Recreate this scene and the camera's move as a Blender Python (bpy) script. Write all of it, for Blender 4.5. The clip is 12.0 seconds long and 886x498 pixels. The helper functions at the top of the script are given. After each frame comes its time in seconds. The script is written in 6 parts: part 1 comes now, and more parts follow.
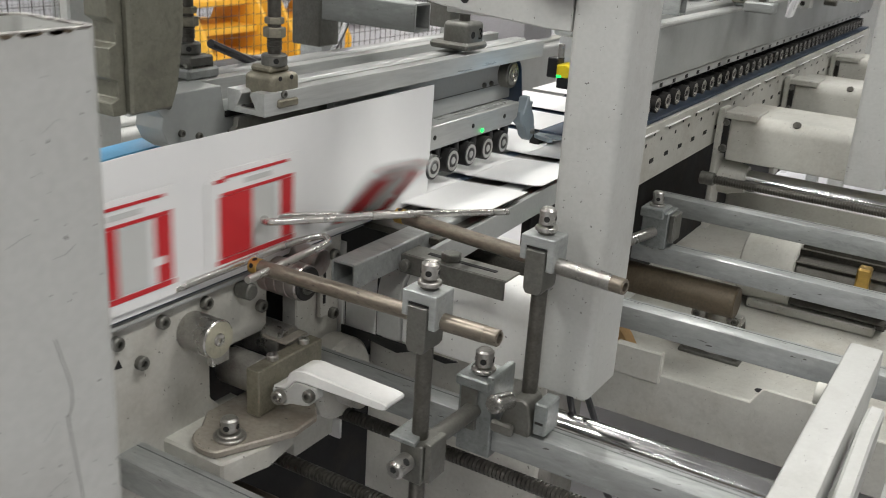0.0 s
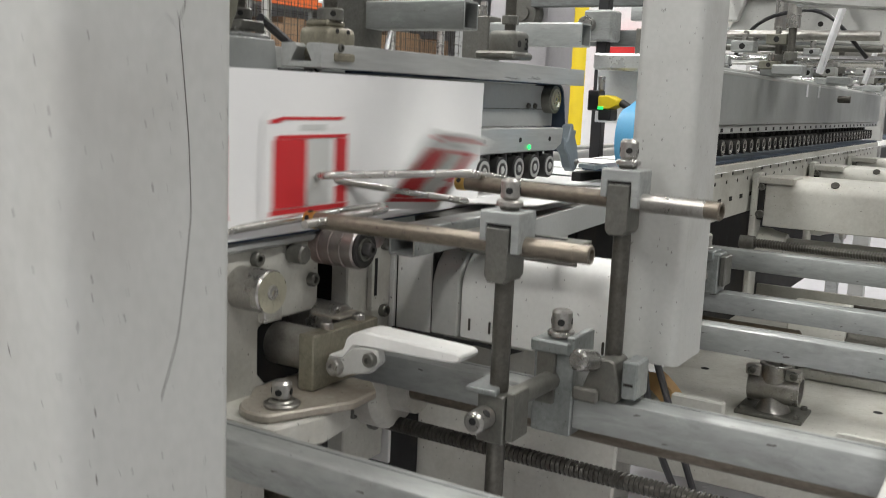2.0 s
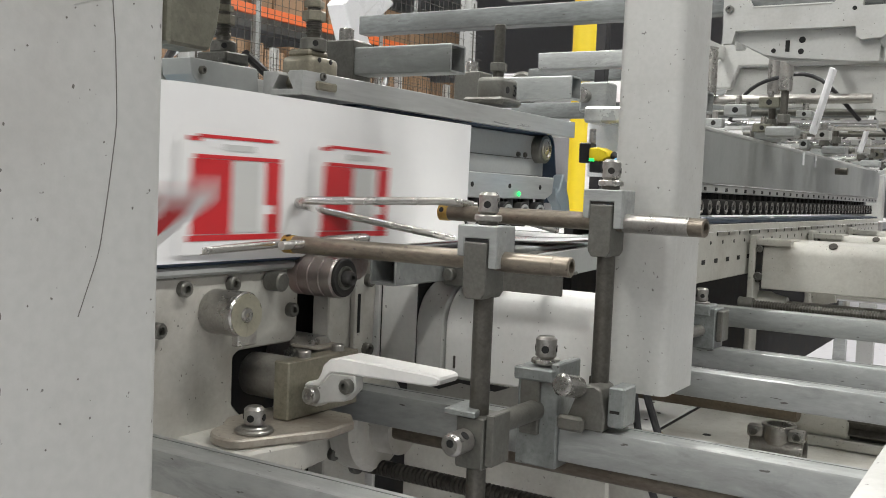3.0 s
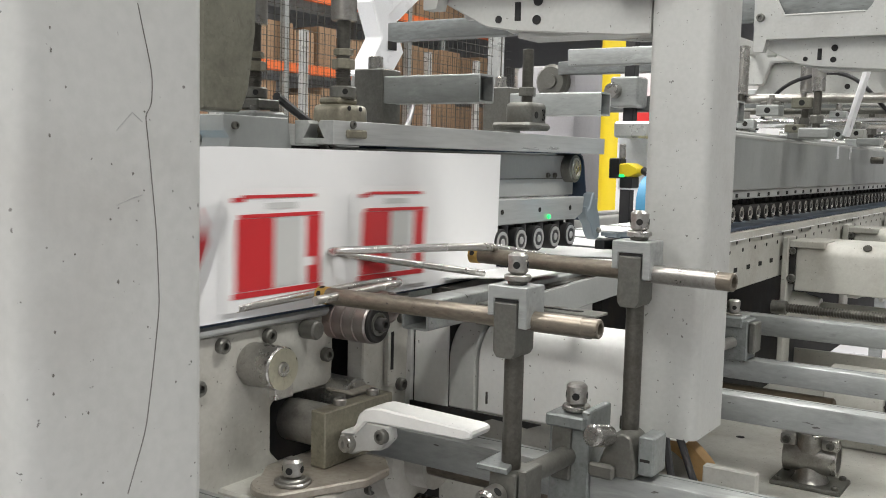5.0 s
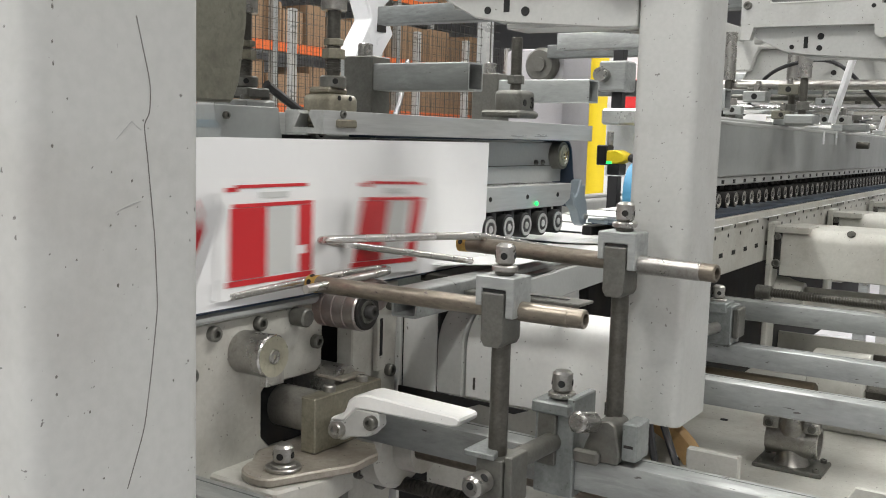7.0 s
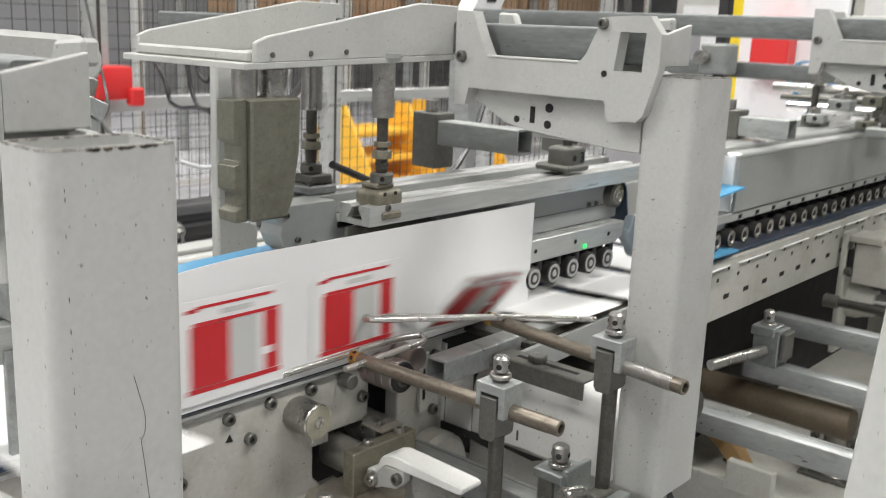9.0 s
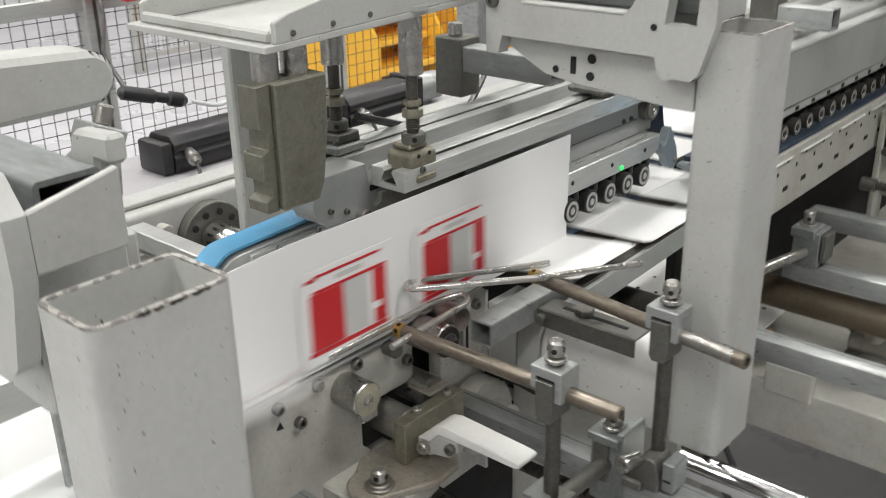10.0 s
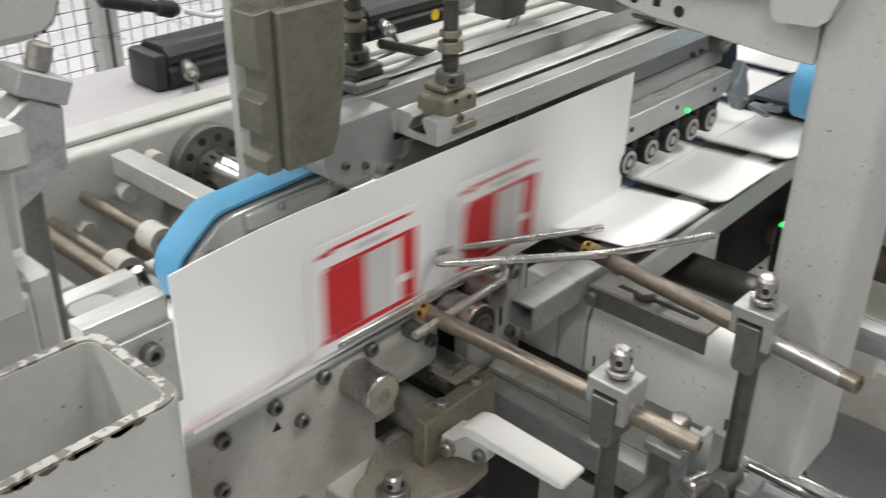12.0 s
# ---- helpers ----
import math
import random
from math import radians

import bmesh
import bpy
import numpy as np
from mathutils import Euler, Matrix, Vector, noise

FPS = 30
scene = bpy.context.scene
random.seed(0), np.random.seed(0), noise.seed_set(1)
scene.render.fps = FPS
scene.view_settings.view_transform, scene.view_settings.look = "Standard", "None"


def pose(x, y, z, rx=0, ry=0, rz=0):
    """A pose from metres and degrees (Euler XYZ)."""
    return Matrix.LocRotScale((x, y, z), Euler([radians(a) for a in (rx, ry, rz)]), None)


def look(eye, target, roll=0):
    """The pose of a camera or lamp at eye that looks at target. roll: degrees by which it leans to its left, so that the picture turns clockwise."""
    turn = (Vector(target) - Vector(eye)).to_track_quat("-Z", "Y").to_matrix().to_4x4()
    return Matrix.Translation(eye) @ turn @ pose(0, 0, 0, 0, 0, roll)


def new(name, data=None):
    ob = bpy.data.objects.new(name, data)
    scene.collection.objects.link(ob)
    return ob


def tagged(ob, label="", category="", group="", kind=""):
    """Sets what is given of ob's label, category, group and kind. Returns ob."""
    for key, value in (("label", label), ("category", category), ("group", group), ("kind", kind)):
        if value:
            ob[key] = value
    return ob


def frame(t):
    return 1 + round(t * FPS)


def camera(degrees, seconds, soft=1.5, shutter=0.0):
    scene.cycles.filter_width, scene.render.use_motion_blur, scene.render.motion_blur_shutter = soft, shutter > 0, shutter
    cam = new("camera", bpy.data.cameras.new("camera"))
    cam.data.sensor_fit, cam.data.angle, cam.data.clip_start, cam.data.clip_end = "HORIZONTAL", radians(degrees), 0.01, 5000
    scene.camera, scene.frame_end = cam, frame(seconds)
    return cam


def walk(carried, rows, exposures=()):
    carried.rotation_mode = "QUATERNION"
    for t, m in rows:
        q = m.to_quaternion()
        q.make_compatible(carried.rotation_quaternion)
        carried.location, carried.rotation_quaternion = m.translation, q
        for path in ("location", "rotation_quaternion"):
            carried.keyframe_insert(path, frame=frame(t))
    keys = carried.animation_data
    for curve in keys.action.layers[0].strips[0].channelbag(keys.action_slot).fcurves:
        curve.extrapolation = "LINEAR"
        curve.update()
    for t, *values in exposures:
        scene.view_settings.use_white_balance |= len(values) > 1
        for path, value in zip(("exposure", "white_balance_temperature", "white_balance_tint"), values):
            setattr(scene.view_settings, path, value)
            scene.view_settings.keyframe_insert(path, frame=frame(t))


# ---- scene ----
cam = camera(49.0, 12.0, soft=0.95, shutter=0.6)
PATH = [
    (0, (0.186, 0.029, 1.4), (-0.768, 1.65, 0.721), 3.7),
    (0.5, (0.147, -0.018, 1.346), (-0.761, 1.668, 0.769), 2.6),
    (1, (0.129, -0.003, 1.279), (-0.793, 1.712, 0.824), 2.7),
    (1.5, (0.108, -0.003, 1.207), (-0.842, 1.717, 0.834), 2.4),
    (2, (0.116, 0.013, 1.116), (-0.898, 1.708, 0.798), 2.5),
    (2.5, (0.122, 0.03, 1.041), (-0.902, 1.735, 0.831), 2.7),
    (3, (0.135, 0.042, 1.039), (-0.908, 1.744, 0.913), 2.4),
    (5, (0.14, 0.033, 1.127), (-0.955, 1.695, 0.938), 1.4),
    (5.5, (0.137, 0.023, 1.132), (-0.954, 1.686, 0.925), 1.5),
    (6, (0.139, 0.018, 1.135), (-0.947, 1.683, 0.922), 1.5),
    (6.5, (0.139, 0.021, 1.137), (-0.939, 1.691, 0.911), 1.6),
    (6.7, (0.14, 0.024, 1.135), (-0.936, 1.694, 0.908), 1.6),
    (8.3, (0.253, -0.029, 1.266), (-0.818, 1.636, 0.979), 2.9),
    (8.5, (0.279, -0.034, 1.301), (-0.866, 1.578, 0.996), 2.7),
    (9, (0.341, -0.014, 1.413), (-0.935, 1.459, 0.964), 2.3),
    (9.5, (0.337, 0.016, 1.503), (-0.909, 1.435, 0.845), 2.0),
    (10, (0.2335, 0.0380, 1.5611), (-0.9814, 1.4251, 0.7867), -1.07),
    (10.5, (0.1120, 0.1048, 1.5565), (-0.9503, 1.5586, 0.6859), -0.81),
    (11, (0.0521, 0.1837, 1.5411), (-0.9929, 1.6101, 0.6066), 0.10),
    (11.5, (0.0449, 0.2034, 1.5381), (-1.0267, 1.5962, 0.5833), 1.64),
    (12, (0.0518, 0.2000, 1.5379), (-1.1184, 1.5068, 0.5772), 0.97),
]
scene.view_settings.exposure = -0.15
walk(cam, [(t, look(eye, target, roll)) for t, eye, target, roll in PATH], exposures=[(0.0, -0.38), (1.0, -0.34), (1.5, -0.35), (2.0, -0.24), (2.5, -0.15), (3.0, -0.12), (5.0, -0.05), (6.5, -0.05), (9.0, -0.15), (10.0, -0.37), (12.0, -0.37)])

# ---- light ----
world = bpy.data.worlds.new("hall_air")
scene.world = world
world.use_nodes = True
world.node_tree.nodes["Background"].inputs[0].default_value = (0.9, 0.95, 1.0, 1)
world.node_tree.nodes["Background"].inputs[1].default_value = 0.25
LAMP_WATTS = 98.0


# ---- materials ----
def material(name, colour, rough=0.5, metal=0.0, grain=0.06, scale=40.0, bump=0.05, stain=0.12, spots=0.0, per_object=0.0, coat=0.0, streak=(1, 1, 1), dirt=(0.16, 0.13, 0.1), wear=None):
    """A painted or metal surface with fine grain, broad stains, rubbed wear and a few dark chips."""
    if wear is None:
        wear = 0.5 if metal > 0.3 else 0.0
    m = bpy.data.materials.new(name)
    m.use_nodes = True
    nt = m.node_tree
    N, L = nt.nodes, nt.links
    b = N["Principled BSDF"]
    b.inputs["Metallic"].default_value = metal
    b.inputs["Coat Weight"].default_value = coat
    tc = N.new("ShaderNodeTexCoord")
    mp = N.new("ShaderNodeMapping")
    mp.inputs["Scale"].default_value = streak
    L.new(tc.outputs["Object"], mp.inputs["Vector"])
    fine = N.new("ShaderNodeTexNoise")
    fine.inputs["Scale"].default_value = scale * 6
    fine.inputs["Detail"].default_value = 6
    L.new(mp.outputs[0], fine.inputs["Vector"])
    broad = N.new("ShaderNodeTexNoise")
    broad.inputs["Scale"].default_value = scale * 0.25
    broad.inputs["Detail"].default_value = 8
    broad.inputs["Roughness"].default_value = 0.65
    L.new(mp.outputs[0], broad.inputs["Vector"])
    base = N.new("ShaderNodeRGB")
    base.outputs[0].default_value = (*colour, 1)
    last = base.outputs[0]

    def mix(fac, col, kind="MIX"):
        nonlocal last
        mx = N.new("ShaderNodeMix")
        mx.data_type, mx.blend_type = "RGBA", kind
        L.new(fac, mx.inputs[0])
        L.new(last, mx.inputs[6])
        if isinstance(col, tuple):
            mx.inputs[7].default_value = (*col, 1)
        else:
            L.new(col, mx.inputs[7])
        last = mx.outputs[2]

    def ramp(src, lo, hi, top):
        r = N.new("ShaderNodeMapRange")
        r.inputs[1].default_value, r.inputs[2].default_value = lo, hi
        r.inputs[3].default_value, r.inputs[4].default_value = 0.0, top
        L.new(src, r.inputs[0])
        return r.outputs[0]

    if grain:
        mix(ramp(fine.outputs[0], 0.35, 0.75, grain * 2), tuple(c * 0.45 for c in colour))
    if stain:
        mix(ramp(broad.outputs[0], 0.5, 0.78, stain * 2), tuple(0.35 * c + 0.65 * d for c, d in zip(colour, dirt)))
    if wear:
        mid = N.new("ShaderNodeTexNoise")
        mid.inputs["Scale"].default_value = scale * 1.3
        mid.inputs["Detail"].default_value = 10
        mid.inputs["Roughness"].default_value = 0.75
        mid.inputs["Distortion"].default_value = 0.6
        L.new(mp.outputs[0], mid.inputs["Vector"])
        mix(ramp(mid.outputs[0], 0.52, 0.66, wear), tuple(0.3 * c + 0.5 * d for c, d in zip(colour, dirt)))
        mix(ramp(mid.outputs[0], 0.46, 0.34, wear * 0.6), tuple(min(0.8, c * 1.45) for c in colour))
    if spots:
        v = N.new("ShaderNodeTexNoise")
        v.inputs["Scale"].default_value = scale * 7.0
        v.inputs["Detail"].default_value = 2
        L.new(mp.outputs[0], v.inputs["Vector"])
        mix(ramp(v.outputs[0], 0.74 - 0.05 * spots, 0.76 - 0.05 * spots, 0.85), (0.09, 0.08, 0.075))
    if per_object:
        oi = N.new("ShaderNodeObjectInfo")
        mix(ramp(oi.outputs["Random"], 0, 1, per_object), tuple(c * 0.5 for c in colour))
    L.new(last, b.inputs["Base Color"])
    rr = N.new("ShaderNodeMapRange")
    rr.inputs[1].default_value, rr.inputs[2].default_value = 0.3, 0.7
    rr.inputs[3].default_value, rr.inputs[4].default_value = max(0.03, rough - 0.1), min(1, rough + 0.12)
    L.new(broad.outputs[0], rr.inputs[0])
    L.new(rr.outputs[0], b.inputs["Roughness"])
    if bump:
        bp = N.new("ShaderNodeBump")
        bp.inputs["Strength"].default_value = bump
        bp.inputs["Distance"].default_value = 0.002
        L.new(fine.outputs[0], bp.inputs["Height"])
        L.new(bp.outputs[0], b.inputs["Normal"])
    return m


def glow(name, colour, strength):
    m = bpy.data.materials.new(name)
    m.use_nodes = True
    b = m.node_tree.nodes["Principled BSDF"]
    b.inputs["Base Color"].default_value = (*colour, 1)
    b.inputs["Emission Color"].default_value = (*colour, 1)
    b.inputs["Emission Strength"].default_value = strength
    return m


WHITE = material("machine_white_paint", (0.455, 0.46, 0.44), 0.4, grain=0.07, stain=0.22, spots=0.35, bump=0.06, scale=30)
# white lifted in colour to make up for light missing on the shaded cover
LIFTEDWHITE = material("fresh_white_cover_paint", (0.74, 0.74, 0.715), 0.4, grain=0.05, stain=0.15, spots=0.3, bump=0.05, scale=26)
CREAM = material("machine_cream_paint", (0.50, 0.495, 0.45), 0.48, wear=0.22, grain=0.08, stain=0.38, spots=0.6, bump=0.06, scale=26, dirt=(0.22, 0.17, 0.12))
GREY = material("light_grey_paint", (0.36, 0.37, 0.36), 0.4, grain=0.06, stain=0.15, scale=30)
COVER = material("satin_grey_cover", (0.33, 0.345, 0.335), 0.36, metal=0.2, wear=0.12, grain=0.05, stain=0.1, scale=18)
GALV = material("galvanised_steel", (0.40, 0.418, 0.408), 0.4, metal=0.45, grain=0.16, stain=0.5, spots=0.5, scale=24, streak=(0.3, 1, 1), dirt=(0.13, 0.13, 0.12))
ZINC = material("dull_zinc_clamp", (0.26, 0.277, 0.27), 0.42, metal=0.45, grain=0.18, stain=0.5, spots=0.8, scale=34, dirt=(0.08, 0.085, 0.08))
TUBE = material("dull_grey_tube", (0.21, 0.225, 0.222), 0.5, metal=0.4, grain=0.3, stain=0.7, spots=0.6, scale=30, streak=(0.25, 1, 1), dirt=(0.09, 0.09, 0.085))
RUST = material("brown_stained_steel", (0.115, 0.09, 0.058), 0.6, metal=0.2, grain=0.3, stain=0.8, spots=0.5, scale=30, dirt=(0.06, 0.035, 0.02))
UNDERSHEET = material("oily_grey_pan", (0.11, 0.105, 0.10), 0.5, metal=0.2, grain=0.25, stain=0.8, spots=0.5, scale=12, dirt=(0.07, 0.045, 0.025))
ALU = material("brushed_aluminium", (0.52, 0.53, 0.515), 0.32, metal=0.4, wear=0.25, grain=0.12, stain=0.35, scale=40, streak=(1, 0.08, 1), dirt=(0.25, 0.25, 0.25))
CAST = material("cast_steel", (0.155, 0.154, 0.138), 0.42, metal=0.5, grain=0.2, stain=0.45, scale=50, dirt=(0.1, 0.09, 0.07))
OLIVE = material("olive_grey_steel", (0.175, 0.172, 0.135), 0.42, metal=0.35, grain=0.18, stain=0.45, spots=0.2, scale=40, dirt=(0.06, 0.055, 0.04))
BRONZE = material("oiled_brown_steel", (0.29, 0.272, 0.21), 0.4, metal=0.55, grain=0.2, stain=0.45, scale=45, dirt=(0.09, 0.07, 0.05))
ROD = material("worn_steel_rod", (0.235, 0.205, 0.165), 0.38, metal=0.7, grain=0.3, stain=1.0, spots=0.8, scale=48, streak=(0.35, 1, 1), dirt=(0.06, 0.037, 0.024))
POST = material("dark_steel_post", (0.108, 0.103, 0.09), 0.4, metal=0.6, grain=0.3, stain=0.75, scale=45, dirt=(0.04, 0.032, 0.022))
CHROME = material("polished_chrome", (0.78, 0.78, 0.77), 0.14, wear=0.12, metal=1.0, grain=0.02, stain=0.06, scale=30, bump=0.01)
NICKEL = material("turned_steel", (0.42, 0.41, 0.385), 0.3, metal=0.85, grain=0.16, stain=0.35, scale=60)
BRIGHT = material("ground_bearing_steel", (0.55, 0.55, 0.54), 0.35, metal=0.5, stain=0.15)
DARKMETAL = material("blackened_steel", (0.05, 0.05, 0.05), 0.45, metal=0.4)
BRASS = material("yellow_brass", (0.55, 0.36, 0.10), 0.35, metal=0.9, grain=0.1, stain=0.2, scale=60)
BLACK = material("black_plastic", (0.018, 0.018, 0.02), 0.4, grain=0.05, stain=0.1)
# shade of holes, gaps and cavities as near-black colour; also some dark parts
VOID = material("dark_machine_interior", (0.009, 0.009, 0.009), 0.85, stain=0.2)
RUBBER = material("black_rubber", (0.012, 0.012, 0.012), 0.6)
BLUE = material("blue_belt_fabric", (0.10, 0.36, 0.60), 0.5, grain=0.08, stain=0.1, scale=60)
NAVY = material("navy_belt_fabric", (0.012, 0.03, 0.06), 0.5, grain=0.1, stain=0.1)
BLUEGREY = material("blue_grey_cast_lever", (0.27, 0.32, 0.35), 0.4, metal=0.2)
BOARD = material("white_carton_board", (0.83, 0.83, 0.82), 0.48, grain=0.01, stain=0.02, bump=0.02)
PANEL = material("white_guard_sheet", (0.82, 0.82, 0.815), 0.4, grain=0.01, stain=0.03, bump=0.015, scale=12)
RED = material("red_print", (0.56, 0.022, 0.028), 0.5, grain=0.02, stain=0.03, bump=0.02)
SILVER = material("grey_print", (0.58, 0.59, 0.57), 0.45, grain=0.03, stain=0.05)
YELLOW = material("yellow_paint", (0.82, 0.62, 0.02), 0.45, stain=0.06)
AMBER = material("amber_yellow_paint", (0.85, 0.47, 0.04), 0.45, stain=0.08)
ORANGE = material("orange_rack_paint", (0.75, 0.16, 0.04), 0.5, stain=0.1)
CARTON = material("brown_cardboard", (0.36, 0.235, 0.14), 0.75, grain=0.08, stain=0.2, scale=10, per_object=0.5)
CONCRETE = material("pale_hall_floor", (0.62, 0.615, 0.645), 0.3, grain=0.06, stain=0.22, scale=3, bump=0.03)
WALL = material("hall_wall_paint", (0.44, 0.445, 0.455), 0.7, stain=0.08, scale=2)
ROOF = material("dark_roof_sheet", (0.32, 0.32, 0.33), 0.7, stain=0.08, scale=2)
DARKTOP = material("dark_grey_table_top", (0.40, 0.39, 0.405), 0.5, grain=0.08, stain=0.12, scale=30)
SAFETYRED = material("red_plastic", (0.65, 0.03, 0.03), 0.4, stain=0.05)
GREEN = glow("green_indicator", (0.02, 0.9, 0.15), 2.0)
PALEPLASTIC = material("white_plastic", (0.78, 0.79, 0.8), 0.3, stain=0.04)
WIRE = material("drawn_steel_wire", (0.60, 0.585, 0.555), 0.26, wear=0.25, metal=0.85, grain=0.05, stain=0.25, scale=40, dirt=(0.3, 0.26, 0.22))
OILED = material("oil_stained_steel", (0.36, 0.33, 0.28), 0.42, metal=0.3, grain=0.2, stain=0.6, spots=0.5, scale=30, dirt=(0.14, 0.10, 0.07))
WOOD = material("plywood_block", (0.42, 0.26, 0.11), 0.6, grain=0.1, stain=0.3, scale=30)
LAMPGLOW = glow("lamp_diffuser", (1.0, 0.99, 0.96), 6.0)


# ---- mesh tools ----
class Geo:
    """Collects vertices and faces of one mesh."""

    def __init__(self):
        self.v, self.f = [], []

    def add(self, verts, faces):
        n = len(self.v)
        self.v += [tuple(p) for p in verts]
        self.f += [tuple(i + n for i in f) for f in faces]
        return self

    def box(self, lo, hi, b=0.002, seg=1, m=None):
        bm = bmesh.new()
        size = [abs(h - l) for l, h in zip(lo, hi)]
        mid = [(h + l) / 2 for l, h in zip(lo, hi)]
        bmesh.ops.create_cube(bm, size=1, matrix=Matrix.Translation(mid) @ Matrix.Diagonal((*size, 1)))
        b = min(b, 0.45 * min(size))
        if b > 0:
            bmesh.ops.bevel(bm, geom=bm.edges[:], offset=b, segments=seg, affect="EDGES", profile=0.5)
        if m is not None:
            bmesh.ops.transform(bm, matrix=m, verts=bm.verts)
        bm.verts.index_update()
        self.add([v.co.copy() for v in bm.verts], [[v.index for v in f.verts] for f in bm.faces])
        bm.free()
        return self

    def lathe(self, p0, p1, profile, n=24):
        """profile: (distance along the axis, radius) pairs, turned round the line from p0 to p1."""
        p0, p1 = Vector(p0), Vector(p1)
        d = (p1 - p0).normalized()
        a = d.orthogonal().normalized()
        c = d.cross(a)
        verts, faces = [], []
        for s, r in profile:
            for i in range(n):
                w = 2 * math.pi * i / n
                verts.append(p0 + d * s + (a * math.cos(w) + c * math.sin(w)) * r)
        for k in range(len(profile) - 1):
            for i in range(n):
                j = (i + 1) % n
                faces.append((k * n + i, k * n + j, k * n + n + j, k * n + n + i))
        faces.append(tuple(reversed(range(n))))
        faces.append(tuple(range((len(profile) - 1) * n, len(profile) * n)))
        return self.add(verts, faces)

    def cyl(self, p0, p1, r, n=24, b=0.0012):
        h = (Vector(p1) - Vector(p0)).length
        b = min(b, h * 0.3, r * 0.5)
        return self.lathe(p0, p1, [(0, r - b), (b, r), (h - b, r), (h, r - b)], n)

    def pipe(self, p0, p1, ro, ri, n=24, deep=0.03):
        """A tube with an open mouth at p1."""
        h = (Vector(p1) - Vector(p0)).length
        return self.lathe(p0, p1, [(0, ro), (h - 0.001, ro), (h, ro - 0.001), (h, ri), (h - deep, ri), (h - deep, 0.0005)], n)

    def prism(self, axis, pts, a0, a1, b=0.0):
        """A flat outline (in the two other axes, in x, y, z order) given thickness along an axis."""
        k = "xyz".index(axis)

        def at(p, a):
            q = list(p)
            q.insert(k, a)
            return q

        bm = bmesh.new()
        lowv = [bm.verts.new(at(p, a0)) for p in pts]
        face = bm.faces.new(lowv)
        ex = bmesh.ops.extrude_face_region(bm, geom=[face])
        bmesh.ops.translate(bm, verts=[v for v in ex["geom"] if isinstance(v, bmesh.types.BMVert)], vec=at((0, 0), a1 - a0))
        bmesh.ops.recalc_face_normals(bm, faces=bm.faces[:])
        if b:
            bmesh.ops.bevel(bm, geom=bm.edges[:], offset=b, segments=1, affect="EDGES")
        bm.verts.index_update()
        self.add([v.co.copy() for v in bm.verts], [[v.index for v in f.verts] for f in bm.faces])
        bm.free()
        return self

    def sweep(self, path, r, n=12, flat=1.0, close=True):
        """A rod bent along a path."""
        path = [Vector(p) for p in path]
        verts, faces = [], []
        up = None
        for i, p in enumerate(path):
            d = (path[min(i + 1, len(path) - 1)] - path[max(i - 1, 0)]).normalized()
            if up is None:
                up = d.orthogonal().normalized()
            a = (up - d * up.dot(d)).normalized()
            up = a
            c = d.cross(a)
            for k in range(n):
                w = 2 * math.pi * k / n
                verts.append(p + a * math.cos(w) * r + c * math.sin(w) * r * flat)
        for i in range(len(path) - 1):
            for k in range(n):
                j = (k + 1) % n
                faces.append((i * n + k, i * n + j, i * n + n + j, i * n + n + k))
        if close:
            faces.append(tuple(reversed(range(n))))
            faces.append(tuple(range((len(path) - 1) * n, len(path) * n)))
        return self.add(verts, faces)

    def strip(self, path, x0, x1, thick):
        """A belt of rectangular section along (y, z) points."""
        pts = [Vector((0, *p)) for p in path]
        up, low = [], []
        for i, p in enumerate(pts):
            d = (pts[min(i + 1, len(pts) - 1)] - pts[max(i - 1, 0)]).normalized()
            nrm = Vector((0, -d.z, d.y))
            up.append(p + nrm * thick / 2)
            low.append(p - nrm * thick / 2)
        verts, faces = [], []
        for u, w in zip(up, low):
            verts += [(x0, u.y, u.z), (x1, u.y, u.z), (x1, w.y, w.z), (x0, w.y, w.z)]
        for i in range(len(pts) - 1):
            for k in range(4):
                j = (k + 1) % 4
                faces.append((i * 4 + k, i * 4 + 4 + k, i * 4 + 4 + j, i * 4 + j))
        faces += [(0, 1, 2, 3), tuple(len(verts) - 4 + k for k in (3, 2, 1, 0))]
        return self.add(verts, faces)

    def mesh(self, name, mat):
        me = bpy.data.meshes.new(name)
        me.from_pydata(self.v, [], self.f)
        bm = bmesh.new()
        bm.from_mesh(me)
        bmesh.ops.recalc_face_normals(bm, faces=bm.faces[:])
        bm.to_mesh(me)
        bm.free()
        me.polygons.foreach_set("use_smooth", [True] * len(me.polygons))
        me.set_sharp_from_angle(angle=radians(32))
        me.materials.append(mat)
        return me


def bend(points, r=0.012, n=6):
    """Rounds the corners of a path."""
    pts = [Vector(p) for p in points]
    out = [pts[0]]
    for a, b, c in zip(pts, pts[1:], pts[2:]):
        u, w = (a - b), (c - b)
        k = min(r, u.length * 0.45, w.length * 0.45)
        p, q = b + u.normalized() * k, b + w.normalized() * k
        for i in range(n + 1):
            t = i / n
            out.append(p * (1 - t) ** 2 + b * 2 * t * (1 - t) + q * t ** 2)
    return out + [pts[-1]]


def thing(name, label, category, at=(0, 0, 0), group="", kind=""):
    e = new(name)
    e.empty_display_size = 0.02
    e.location = at
    return tagged(e, label, category, group, kind)


def part(name, geo, mat, parent, label=""):
    ob = new(name, geo.mesh(name, mat))
    ob.parent = parent
    if parent.parent is None and parent.type == "EMPTY":
        ob.location = -parent.location
    if label:
        ob["label"] = label
    return ob


def solid(name, geo, mat, label, category, group="", kind=""):
    return tagged(new(name, geo.mesh(name, mat)), label, category, group, kind)


